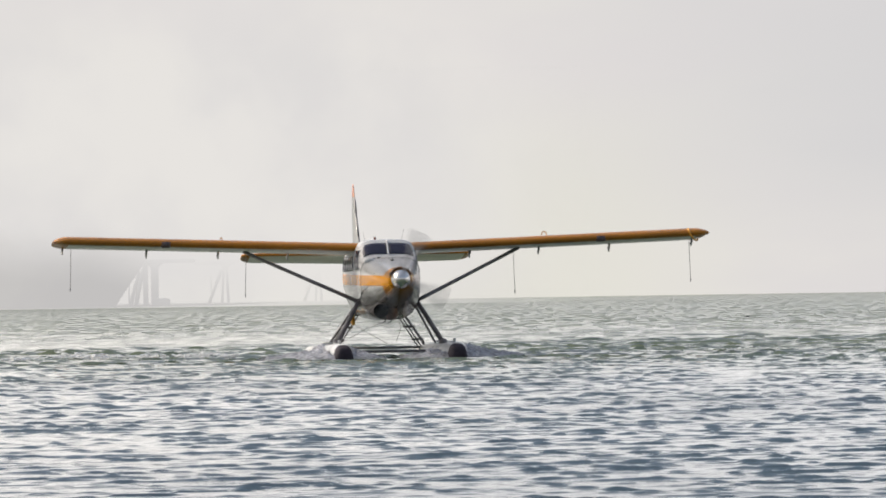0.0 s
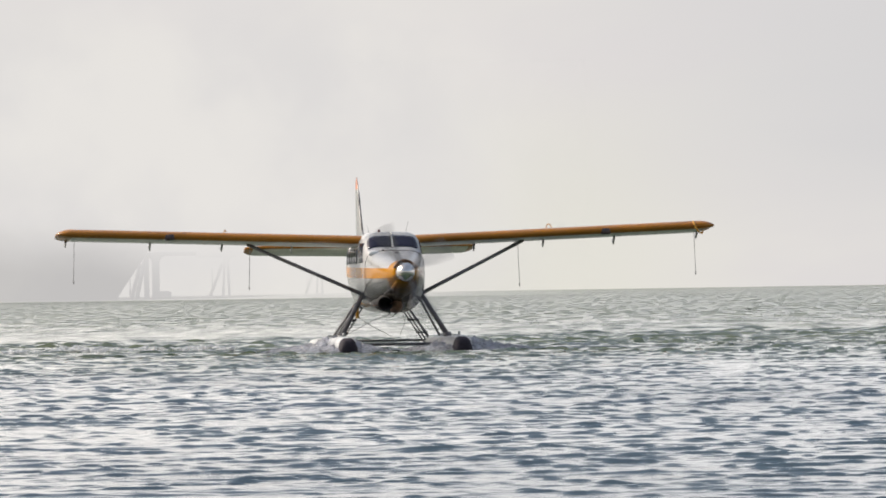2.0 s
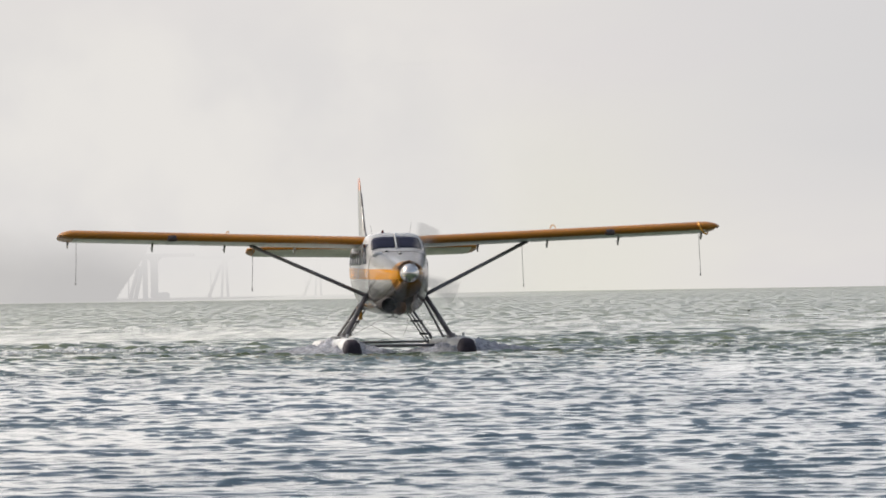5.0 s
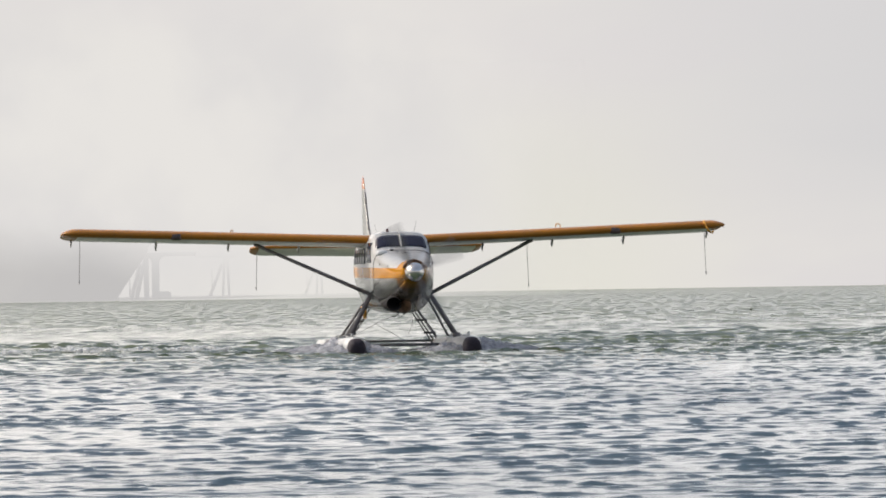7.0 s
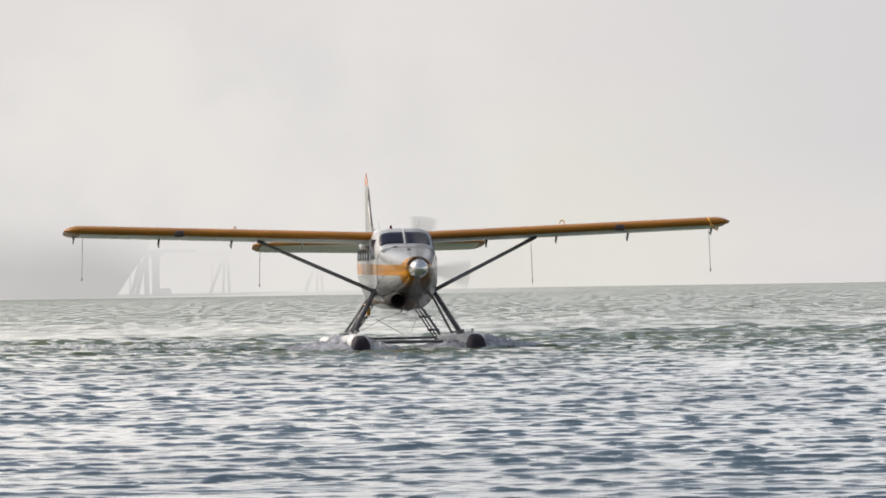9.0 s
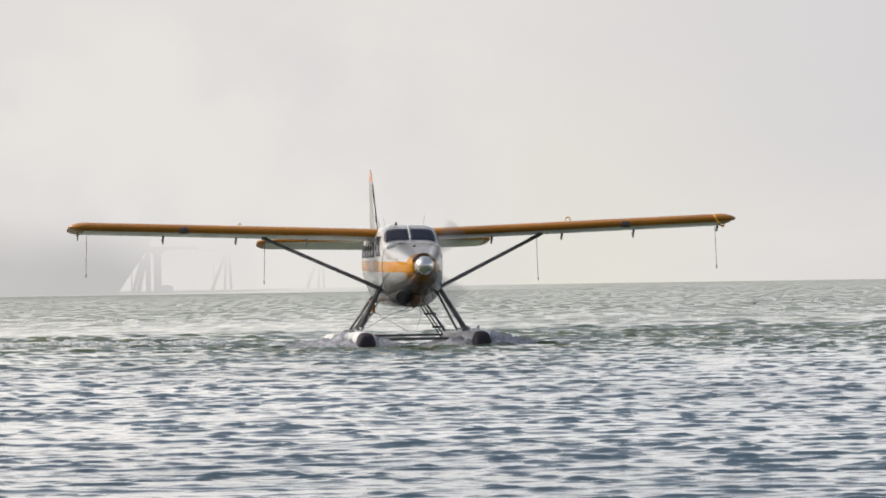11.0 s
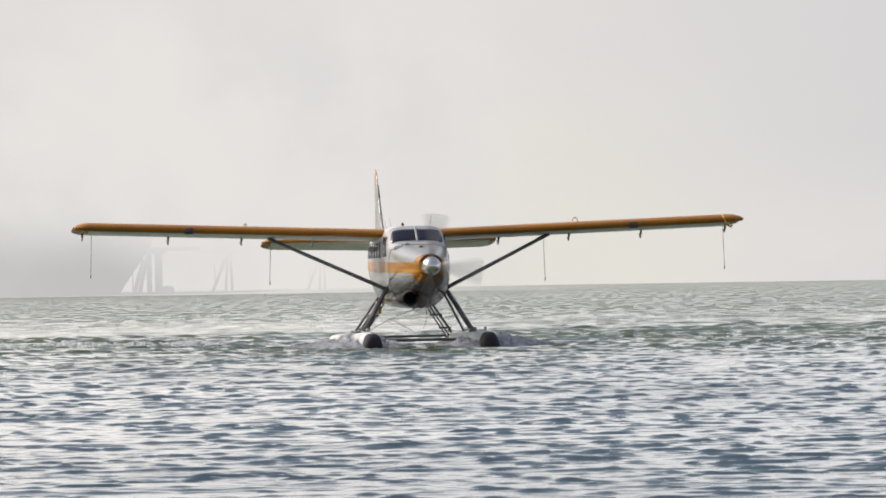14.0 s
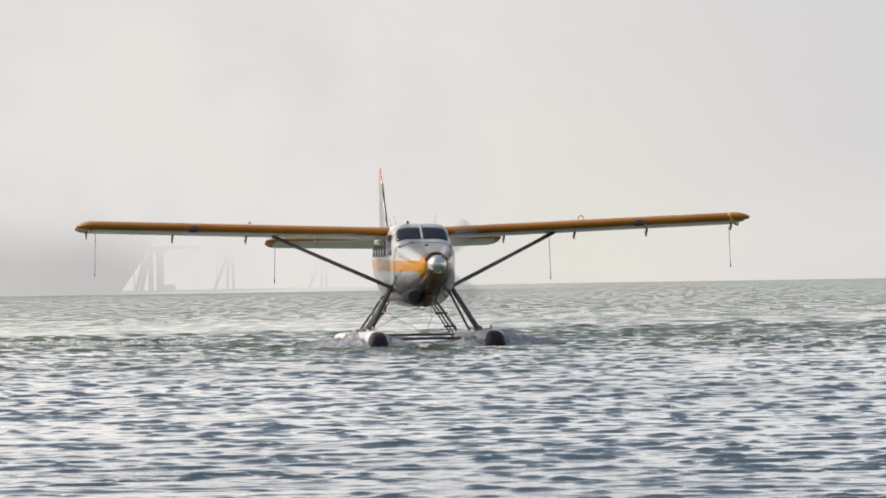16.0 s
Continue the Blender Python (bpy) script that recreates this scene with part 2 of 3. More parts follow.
M_UNSEEN_BANK = plain_mat("unseen_bank_dark", (0.060, 0.062, 0.040), 0.9, 0, 0, 0.5, 0.15)
M_NAV = plain_mat("nav_lens", (0.45, 0.06, 0.03), 0.2, 0, 0.5, 0.8, 9.0)
M_BIRD = plain_mat("dark_feathers", (0.04, 0.035, 0.03), 0.8, 0, 0, 0.7, 20.0)


# ---------------------------------------------------------------- mesh helpers
def mesh_of(name, bm, material, smooth=True):
    bmesh.ops.recalc_face_normals(bm, faces=bm.faces[:])
    me = bpy.data.meshes.new(name)
    bm.to_mesh(me)
    bm.free()
    me.materials.append(material)
    if smooth:
        for p in me.polygons:
            p.use_smooth = True
    return me


def part(name, bm, material, parent, label="", smooth=True):
    ob = new(name, mesh_of(name, bm, material, smooth))
    ob.parent = parent
    if label:
        tagged(ob, label)
    return ob


def skin(bm, rings, close=True, cap=True):
    """Joins rings of equal length into a skin."""
    vs = [[bm.verts.new(p) for p in ring] for ring in rings]
    n = len(vs[0])
    for a, b in zip(vs, vs[1:]):
        for i in range(n if close else n - 1):
            j = (i + 1) % n
            bm.faces.new((a[i], a[j], b[j], b[i]))
    if cap and close:
        bm.faces.new(vs[0])
        bm.faces.new(vs[-1][::-1])
    return vs


def rod(bm, a, b, r, r2=None, sides=10, flat=1.0, axis=(0, 1, 0)):
    """A rod from a to b; flat: its depth along the axis against its width."""
    a, b = Vector(a), Vector(b)
    w = (b - a).normalized()
    v = Vector(axis)
    v = v - w * v.dot(w)
    v = v.normalized() if v.length > 1e-4 else w.orthogonal().normalized()
    u = w.cross(v)
    rings = []
    for p, rr in ((a, r), (b, r if r2 is None else r2)):
        rings.append([p + u * rr * math.cos(k * 2 * math.pi / sides) + v * rr * flat * math.sin(k * 2 * math.pi / sides) for k in range(sides)])
    skin(bm, rings)


def chain(bm, points, r, sides=6):
    for a, b in zip(points, points[1:]):
        rod(bm, a, b, r, sides=sides)


def box(bm, x0, x1, y0, y1, z0, z1, bevel=0.0):
    m = Matrix.LocRotScale(((x0 + x1) / 2, (y0 + y1) / 2, (z0 + z1) / 2), None, (x1 - x0, y1 - y0, z1 - z0))
    made = bmesh.ops.create_cube(bm, size=1, matrix=m)["verts"]
    if bevel:
        edges = list({e for v in made for e in v.link_edges})
        bmesh.ops.bevel(bm, geom=edges, offset=bevel, segments=2, affect="EDGES", profile=0.5)


def empty(name, label, category, m=None, kind="", group=""):
    ob = new(name)
    ob.empty_display_size = 0.2
    if m is not None:
        ob.matrix_basis = m
    return tagged(ob, label, category, group, kind)


# ---------------------------------------------------------------- water
def kept(lam, turn, across, along):
    """How much of a wave of that length and heading the mesh can carry."""
    ly = lam / max(0.15, abs(math.cos(turn)))
    lx = lam / max(0.15, abs(math.sin(turn)))
    fit = np.minimum(ly / (along * 1.8), lx / (across * 2.0))
    return np.clip((fit - 0.8) * 1.4, 0, 1)


def wave_height(x, y, across, along):
    """The sea's surface: many small crossing waves, steeper where the floats stir it up."""
    rng = np.random.default_rng(11)
    h = np.zeros_like(x)
    count = 80
    lams = [0.10 * (2.2 / 0.10) ** ((i + rng.random()) / count) for i in range(count)]
    share = np.array([math.exp(-0.5 * (math.log(lam / WAVE_LENGTH) / 0.80) ** 2) for lam in lams])
    share *= WAVE_SLOPE / math.sqrt(float((share ** 2).sum()) / 2)
    for lam, slope in zip(lams, share):
        k = 2 * math.pi / lam
        turn = rng.normal(0.05, 0.22)
        h += slope / k * kept(lam, turn, across, along) * np.cos(k * math.sin(turn) * x - k * math.cos(turn) * y + rng.random() * 6.283)
    # sharp crests over flat troughs
    rms = math.sqrt(sum((sl * lam / (2 * math.pi)) ** 2 for lam, sl in zip(lams, share)) / 2)
    g = np.clip(h / rms, -3.5, 2.6)
    h = rms * (np.exp(0.85 * g) - 1.43) / 0.85
    # raised with distance to suit the camera's view, most where floats churn both sides
    h *= 0.80 + 0.74 * np.clip((y - 44) / 80, 0, 1)
    h *= 1.0 + 1.9 * np.exp(-((y - 178 - 0.5 * np.abs(x)) / 36.0) ** 2)
    # waves flattened towards the view's left, standing in for haze and glitter
    left_calm = np.clip(0.55 + 9.0 * x / np.maximum(y, 1.0), 0.5, 1.0)
    far = np.clip((y - 135) / 85, 0, 1) * left_calm
    wake = np.exp(-((y - 205 - 0.6 * np.abs(x)) / 42.0) ** 2) * np.clip(0.45 + x / 8.0, 0.0, 1.0)
    for i in range(44):
        lam = 0.6 * (5.0 / 0.6) ** ((i + rng.random()) / 44)
        k = 2 * math.pi / lam
        turn = rng.normal(0.0, 0.26)
        slope = (0.0075 + 0.024 * far * (1.0 - 0.65 * np.clip((y - 250) / 250, 0, 1))) * min(1.0, 2.5 / lam)
        h += slope / k * kept(lam, turn, across, along) * np.cos(k * math.sin(turn) * x - k * math.cos(turn) * y + rng.random() * 6.283)
    # short steep chop all ways in the band the floats churn up
    for i in range(40):
        lam = 0.45 * (1.9 / 0.45) ** ((i + rng.random()) / 40)
        k = 2 * math.pi / lam
        turn = rng.normal(0.0, 0.6)
        h += 0.041 * wake / k * kept(lam, turn, across, along) * np.cos(k * math.sin(turn) * x - k * math.cos(turn) * y + rng.random() * 6.283)
    for i in range(20):
        lam = 4.0 * (30.0 / 4.0) ** ((i + rng.random()) / 20)
        k = 2 * math.pi / lam
        turn = rng.normal(0.0, 0.9)
        slope = 0.005 * left_calm * min(1.0, 9.0 / lam) * np.clip((y - 330) / 300, 0, 1)
        h += slope / k * kept(lam, turn, across, along) * np.cos(k * math.sin(turn) * x - k * math.cos(turn) * y + rng.random() * 6.283)
    # patches of calmer and livelier water
    patch = np.sin(0.31 * x + 0.17 * y + 1.3) * np.sin(0.12 * y - 0.23 * x) + 0.6 * np.sin(0.9 * x - 0.35 * y)
    h *= 1.0 + 0.07 * patch
    return h


WAVE_SLOPE, WAVE_LENGTH = 0.072, 0.165


def build_water():
    radii = [0.0, 4.0, 10.0, 18.0, 26.0, 32.0]
    r = 36.0
    while r < 210:
        radii.append(r)
        r += 0.037 * (r / 45) ** 0.9
    while r < 1500:
        radii.append(r)
        r *= 1.0027
    while r < 4900:
        radii.append(r)
        r *= 1.011
    radii = np.array(radii[1:])
    fine = np.radians(np.linspace(-5.0, 5.0, 341))
    side = np.radians(5.0 + 175.0 * np.linspace(0, 1, 26)[1:] ** 1.8)
    ang = np.concatenate([-side[::-1][1:], fine, side])
    rr, aa = np.meshgrid(radii, ang, indexing="ij")
    x, y = rr * np.sin(aa), rr * np.cos(aa)
    da = np.gradient(ang)
    dr = np.gradient(radii)
    across, along = rr * np.abs(da)[None, :], np.repeat(dr[:, None], len(ang), axis=1)
    outside = np.abs(aa) > radians(5.2)
    z = wave_height(x, y, across, np.where(outside, np.maximum(across, along), along))
    nr, na = x.shape
    co = np.stack([x, y, z], axis=-1).reshape(-1, 3)
    co = np.vstack([co, [[0, 0, 0]]])
    i = np.arange(nr - 1)[:, None] * na
    j = np.arange(na)[None, :]
    jn = (j + 1) % na
    quads = np.stack([i + j, i + na + j, i + na + jn, i + jn], axis=-1).reshape(-1, 4)[:, ::-1]
    tris = np.stack([np.full(na, nr * na), np.arange(na), (np.arange(na) + 1) % na], axis=-1)[:, ::-1]
    me = bpy.data.meshes.new("sea")
    me.vertices.add(len(co))
    me.vertices.foreach_set("co", co.ravel().astype(np.float32))
    loops = np.concatenate([quads.ravel(), tris.ravel()]).astype(np.int32)
    me.loops.add(len(loops))
    me.loops.foreach_set("vertex_index", loops)
    nq, nt = len(quads), len(tris)
    starts = np.concatenate([np.arange(nq) * 4, nq * 4 + np.arange(nt) * 3]).astype(np.int32)
    me.polygons.add(nq + nt)
    me.polygons.foreach_set("loop_start", starts)
    me.polygons.foreach_set("use_smooth", np.ones(nq + nt, dtype=bool))
    me.update(calc_edges=True)
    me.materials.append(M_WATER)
    return tagged(new("water", me), "choppy teal-grey sea water reflecting a white sky", "water", kind="structure")


water = build_water()


# ---------------------------------------------------------------- far fog, quay, ship, cranes
def build_backdrop():
    bm = bmesh.new()
    rings = []
    for z in (-30, 60, 200, 420, 800, 1400):
        rings.append([(4500 * math.sin(k * math.pi / 48), 4500 * math.cos(k * math.pi / 48), z) for k in range(96)])
    skin(bm, rings, cap=False)
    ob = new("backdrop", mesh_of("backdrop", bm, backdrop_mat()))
    ob.visible_shadow = False
    return tagged(ob, "pale warm grey fog bank along the whole horizon", "fog", kind="structure")


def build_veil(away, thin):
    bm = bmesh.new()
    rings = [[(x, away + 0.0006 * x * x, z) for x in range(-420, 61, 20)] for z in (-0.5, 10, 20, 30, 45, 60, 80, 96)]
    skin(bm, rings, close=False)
    ob = new("fog_glow_sheet", mesh_of("fog_glow_sheet", bm, veil_mat(thin)))
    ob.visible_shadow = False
    return tagged(ob, "glowing see-through sheet standing in for sea fog over the harbour", "fog", kind="structure")


def build_unseen_bank():
    """Unseen dark bank added behind the camera to darken what faces it."""
    bm = bmesh.new()
    rings = []
    for j in range(14):
        v = j / 13
        rings.append([(-600 + 40 * i, -70 - 260 * v + 14 * noise.noise((i * 0.3, 0.7, v)), -1.0 + 46 * v ** 0.7 * (0.75 + 0.5 * noise.noise((i * 0.21, v * 2.0, 3.0))) - 1.0) for i in range(31)])
    skin(bm, rings, close=False)
    return tagged(new("ground", mesh_of("ground", bm, M_UNSEEN_BANK)), "unseen dark bank added behind the camera to darken reflections", "shore", kind="structure")


def build_quay():
    bm = bmesh.new()
    box(bm, -330, -70, 1842, 2700, -1.0, 0.35)
    return tagged(new("quay", mesh_of("quay", bm, M_QUAY, False)), "low concrete harbour quay lost in fog", "quay", kind="structure")


def build_ship():
    ship = empty("cargo_ship", "huge dark cargo ship with flared bow, faded by fog", "ship", pose(-96, 1765, 0))
    bm = bmesh.new()
    rings = []
    # stations from the stern to the stem: (x at the waterline side, half breadth at water, half breadth at deck, rake)
    for s, hw, hd, rake in ((-230, 14, 16, 0), (-120, 16, 16, 0), (-60, 15, 16, 0.5), (-30, 10, 14.5, 2), (-12, 5, 11.5, 5), (-4, 1.8, 7, 8), (0, 0.25, 2.4, 10.2)):
        ring = []
        for k in range(9):
            u = k / 8
            z = -3 + 26 * u
            v = max(0.0, (z / 23.0))
            ring.append((s + rake * min(1.0, v / 0.65) ** 1.05, hw + (hd - hw) * v ** 1.6, z))
        rings.append(ring + [(p[0], -p[1], p[2]) for p in ring[::-1]])
    skin(bm, rings)
    part("hull", bm, M_HULL, ship, "dark painted flared hull")
    for x0, top in ((-2, 26), (-14.5, 31.5), (-27, 36), (-39.5, 39), (-52, 39), (-64.5, 39), (-77, 39), (-89.5, 39), (-102, 39), (-114.5, 39)):
        bm = bmesh.new()
        for lev in range(int((top - 23) / 2.6)):
            for row in range(-5, 6):
                box(bm, x0, x0 + 12.2, row * 2.5 - 1.2, row * 2.5 + 1.2, 23.05 + lev * 2.6, 25.6 + lev * 2.6)
        part("container_stack", bm, M_BOXES, ship, "stacked shipping containers", False)
    return ship


def crane_parts(crane, legs, braces, post, beam, top):
    """legs: foot x, head x, half width; braces: foot x, head x, head z, radius; beam: from x, to x."""
    for y in (0.0, 2.6):
        for xf, xh, w in legs:
            bm = bmesh.new()
            rings = [[(x + sx * w, y + sy * 0.6, z) for sx, sy in ((-1, -1), (1, -1), (1, 1), (-1, 1))] for x, z in ((xf, 0.2), ((xf + xh) / 2, top / 2), (xh, top))]
            skin(bm, rings)
            part("leg", bm, M_CRANE, crane, smooth=False)
        for xf, xh, z, r in braces:
            bm = bmesh.new()
            rod(bm, (xf, y, 0.2), (xh, y, z), r, sides=8)
            part("brace", bm, M_CRANE, crane)
    bm = bmesh.new()
    rod(bm, (post, 0, 0.2), (post, 0, 0.72 * top), 0.2, sides=8)
    part("post", bm, M_CRANE, crane)
    bm = bmesh.new()
    box(bm, beam[0], beam[1], -0.6, 3.2, top, top + 1.1, 0.15)
    part("portal_beam", bm, M_CRANE, crane, smooth=False)
    # haunches that arch from the heads of the legs into the beam
    for sx in (-1, 1):
        x0 = legs[-1][1] + sx * legs[-1][2]
        bm = bmesh.new()
        arc = [(x0 + sx * 2.6 * (1 - math.cos(q)), top + 0.05 - 2.2 * (1 - math.sin(q))) for q in np.linspace(0, math.pi / 2, 7)]
        rings = [[(x, y, z) for x, z in arc + [(x0, top + 0.05)]] for y in (0.2, 2.4)]
        skin(bm, rings)
        part("haunch", bm, M_CRANE, crane, smooth=False)


def build_cranes():
    near = empty("gantry_crane", "pale grey harbour gantry crane with heavy legs and drive housing", "crane", group="harbour cranes")
    crane_parts(near, ((-2.8, -2.9, 0.72), (0.0, 0.0, 1.1)), ((-5.9, -3.6, 11.4, 0.62), (-7.5, -4.9, 10.6, 0.55)), -7.9, (-3.4, 12.5), 13.0)
    bm = bmesh.new()
    rings = []
    for y in (-2.0, 2.0):
        rings.append([(1.15, y, 0.2), (4.75, y, 0.2), (4.75, y, 1.2), (4.55, y, 1.85), (4.0, y, 2.2), (2.6, y, 2.25), (1.15, y, 2.1)])
    skin(bm, rings)
    part("drive_housing", bm, M_CRANE, near, smooth=False)
    near.matrix_basis = pose(-88.5, 1850, 0.2)
    mid = empty("gantry_crane", "slender harbour gantry crane fading into fog", "crane", group="harbour cranes")
    crane_parts(mid, ((-2.3, -1.5, 0.42), (0.2, -0.4, 0.46)), ((-7.4, -2.4, 13.0, 0.62),), -6.5, (-13.0, 3.4), 15.2)
    mid.matrix_basis = pose(-84.0, 2350, 0.2)
    copy_thing(mid, pose(-53.2, 2620, 0.2))
    return near


build_backdrop()
# Glowing sheets added before and between ship and cranes in place of haze.
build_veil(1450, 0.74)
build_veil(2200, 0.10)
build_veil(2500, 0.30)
build_quay()
build_unseen_bank()
cargo_ship = build_ship()
build_cranes()


# ---------------------------------------------------------------- seaplane
# stations of the body: y, centre height, half width, height above, depth below, squareness
STATIONS = np.array([(-8.15, 2.66, 0.05, 0.10, 0.10, 2.0), (-7.0, 2.58, 0.20, 0.28, 0.28, 2.2), (-5.0, 2.42, 0.50, 0.52, 0.66, 2.8),
                     (-3.0, 2.20, 0.81, 0.84, 1.00, 3.4), (-1.5, 2.10, 0.90, 0.97, 1.08, 4.2), (0.30, 2.08, 0.87, 1.10, 1.07, 4.6),
                     (0.92, 2.08, 0.82, 1.09, 1.07, 4.6), (1.08, 2.08, 0.80, 1.03, 1.06, 5.0), (1.55, 2.05, 0.80, 0.67, 1.03, 4.6),
                     (1.85, 2.03, 0.79, 0.64, 1.00, 4.2), (2.6, 1.98, 0.70, 0.58, 0.84, 3.3), (3.3, 1.97, 0.58, 0.50, 0.68, 2.7),
                     (3.85, 2.00, 0.46, 0.41, 0.52, 2.3), (4.20, 2.07, 0.345, 0.33, 0.36, 2.0), (4.30, 2.09, 0.31, 0.31, 0.31, 2.0),
                     (4.36, 2.09, 0.25, 0.25, 0.25, 2.0)])


def body_at(y):
    """Centre height, half width, height above, depth below and squareness of the body at y, softly blended."""
    total = np.zeros(5)
    for d, w in ((-0.06, 1), (-0.03, 2), (0, 3), (0.03, 2), (0.06, 1)):
        yy = y + (d if y < 4.1 else 0)
        total += w * np.array([np.interp(yy, STATIONS[:, 0], STATIONS[:, c]) for c in range(1, 6)])
    return total / 9


def body_ring(y, steps=44, grow=0.0):
    zc, w, up, down, square = body_at(y)
    ring = []
    for k in range(steps):
        a = 2 * math.pi * k / steps
        c, s = math.cos(a), math.sin(a)
        n = square if s > 0 else max(2.0, 0.62 * square)
        x = math.copysign(abs(c) ** (2 / n), c) * (w + grow)
        z = math.copysign(abs(s) ** (2 / n), s) * ((up if s > 0 else down) + grow)
        ring.append((x, y, zc + z))
    return ring


def top_of(x, y):
    zc, w, up, down, n = body_at(y)
    return zc + up * max(0.0, 1 - min(1, abs(x) / w) ** n) ** (1 / n)


def side_of(y, z):
    zc, w, up, down, n = body_at(y)
    h = up if z > zc else down
    n = n if z > zc else max(2.0, 0.62 * n)
    return w * max(0.0, 1 - min(1, abs(z - zc) / h) ** n) ** (1 / n)


def slab(grid, out):
    """A thin curved pane from a grid of points, pushed out along the way out(point)."""
    bm = bmesh.new()
    outer = [[bm.verts.new(Vector(p) + out(Vector(p)) * 0.014) for p in row] for row in grid]
    inner = [[bm.verts.new(Vector(p) - out(Vector(p)) * 0.01) for p in row] for row in grid]
    nr, nc = len(grid), len(grid[0])
    for i in range(nr - 1):
        for j in range(nc - 1):
            bm.faces.new((outer[i][j], outer[i][j + 1], outer[i + 1][j + 1], outer[i + 1][j]))
            bm.faces.new((inner[i][j], inner[i + 1][j], inner[i + 1][j + 1], inner[i][j + 1]))
    rim = [(0, j) for j in range(nc)] + [(i, nc - 1) for i in range(1, nr)] + [(nr - 1, j) for j in range(nc - 2, -1, -1)] + [(i, 0) for i in range(nr - 2, 0, -1)]
    for (a, b), (c, d) in zip(rim, rim[1:] + rim[:1]):
        bm.faces.new((outer[a][b], inner[a][b], inner[c][d], outer[c][d]))
    return bm


def airfoil(chord, thick, steps=16):
    """Points of a rounded wing section, its nose at 0 and its tail at -chord."""
    pts = []
    for k in range(steps + 1):
        u = (1 - math.cos(math.pi * k / steps)) / 2
        t = 5 * thick * (0.2969 * math.sqrt(u) - 0.126 * u - 0.3516 * u * u + 0.2843 * u ** 3 - 0.1015 * u ** 4)
        camber = 0.02 * (1 - (2 * u - 0.8) ** 2) * (u > 0) * (u < 1)
        pts.append((u, t + camber, -0.78 * t + camber))
    upper = [(-u * chord, a * chord) for u, a, b in pts]
    lower = [(-u * chord, b * chord) for u, a, b in pts[-2:0:-1]]
    return upper + lower


def wing_skin(stations, sign):
    """stations: x, leading edge y, chord, thickness share, height, twist in degrees."""
    bm = bmesh.new()
    rings = []
    for x, le, chord, thick, z, twist in stations:
        c, s = math.cos(radians(twist)), math.sin(radians(twist))
        rings.append([(sign * x, le + py * c - pz * s, z + py * s + pz * c) for py, pz in airfoil(chord, thick)])
    skin(bm, rings)
    return bm


WING_LE, WING_Z, DIHEDRAL, WING_TWIST = 0.50, 2.895, math.tan(radians(2.05)), 4.2


def wing_z(x):
    return WING_Z + abs(x) * DIHEDRAL


def build_seaplane():
    plane = empty("seaplane", "white and yellow single-engine seaplane taxiing on two floats", "seaplane")
    # body
    bm = bmesh.new()
    ys = list(np.arange(-8.15, 0.8, 0.25)) + list(np.arange(0.85, 4.1, 0.07)) + [4.14, 4.2, 4.25, 4.3, 4.33, 4.36]
    skin(bm, [body_ring(float(y)) for y in ys])
    body = part("fuselage", bm, M_BODY, plane, "white fuselage with a yellow stripe, sooty belly and painted shade")
    # windscreen panes
    front = Vector((0, 0.6, 0.8)).normalized()
    for sx in (-1, 1):
        grid = []
        for i in range(7):
            u = i / 6
            y = 1.485 - 0.345 * u
            wide = 0.690 - 0.04 * u - 0.05 * abs(2 * u - 1) ** 4
            row = [0.03 + (wide - 0.03) * j / 10 for j in range(11)]
            grid.append([(sx * x, y, top_of(x, y)) for x in row])
        part("windscreen_pane", slab(grid, lambda p: front), M_GLASS, body, "dark windscreen glass")
        # curved quarter window beside the windscreen
        grid = [[(sx * side_of(y, z), y, z) for y in (0.72, 0.85, 0.97, 1.08, 1.18, 1.32 - 0.7 * (z - 2.45))] for z in (2.36, 2.49, 2.62, 2.75, 2.88)]
        part("cockpit_window", slab(grid, lambda p, sx=sx: Vector((sx, 0, 0.15)).normalized()), M_GLASS, body)
        for k in range(6):
            y0 = 0.45 - 0.52 * k
            grid = [[(sx * side_of(y, z), y, z) for y in np.linspace(y0 - 0.34, y0, 5)] for z in (2.33, 2.43, 2.53, 2.63, 2.73)]
            part("cabin_window", slab(grid, lambda p, sx=sx: Vector((sx, 0, 0.1)).normalized()), M_GLASS, body)
    # centre post and visor frame
    bm = bmesh.new()
    chain(bm, [(0, 1.53 - 0.045 * i, top_of(0, 1.53 - 0.045 * i) + 0.02) for i in range(12)], 0.022)
    part("windscreen_post", bm, M_WHITE, body)
    # open joint between cowl and cabin
    bm = bmesh.new()
    ring = body_ring(1.86, 44, 0.002)
    chain(bm, ring + ring[:1], 0.005)
    part("cowl_joint", bm, M_DARK, body, "dark open joint behind the cowl")
    for sx in (-1, 1):
        for y, z in ((1.86, 2.35), (1.86, 1.75), (2.5, 1.62), (3.1, 1.62), (2.5, 2.3), (3.2, 2.25)):
            bm = bmesh.new()
            x = side_of(y, z)
            box(bm, sx * x - 0.015, sx * x + 0.015, y - 0.03, y + 0.03, z - 0.012, z + 0.012, 0.005)
            part("cowl_latch", bm, M_SOOT, body)
    # cowl scoops and latches on the nose
    for x, y in ((0.30, 1.85), (0.0, 2.35)):
        bm = bmesh.new()
        bmesh.ops.create_uvsphere(bm, u_segments=12, v_segments=8, radius=0.05, matrix=pose(x, y, top_of(x, y) + 0.005) @ Matrix.Diagonal((1, 1.4, 0.6, 1)))
        part("cowl_vent", bm, M_DARK, body)
    bm = bmesh.new()
    rings = []
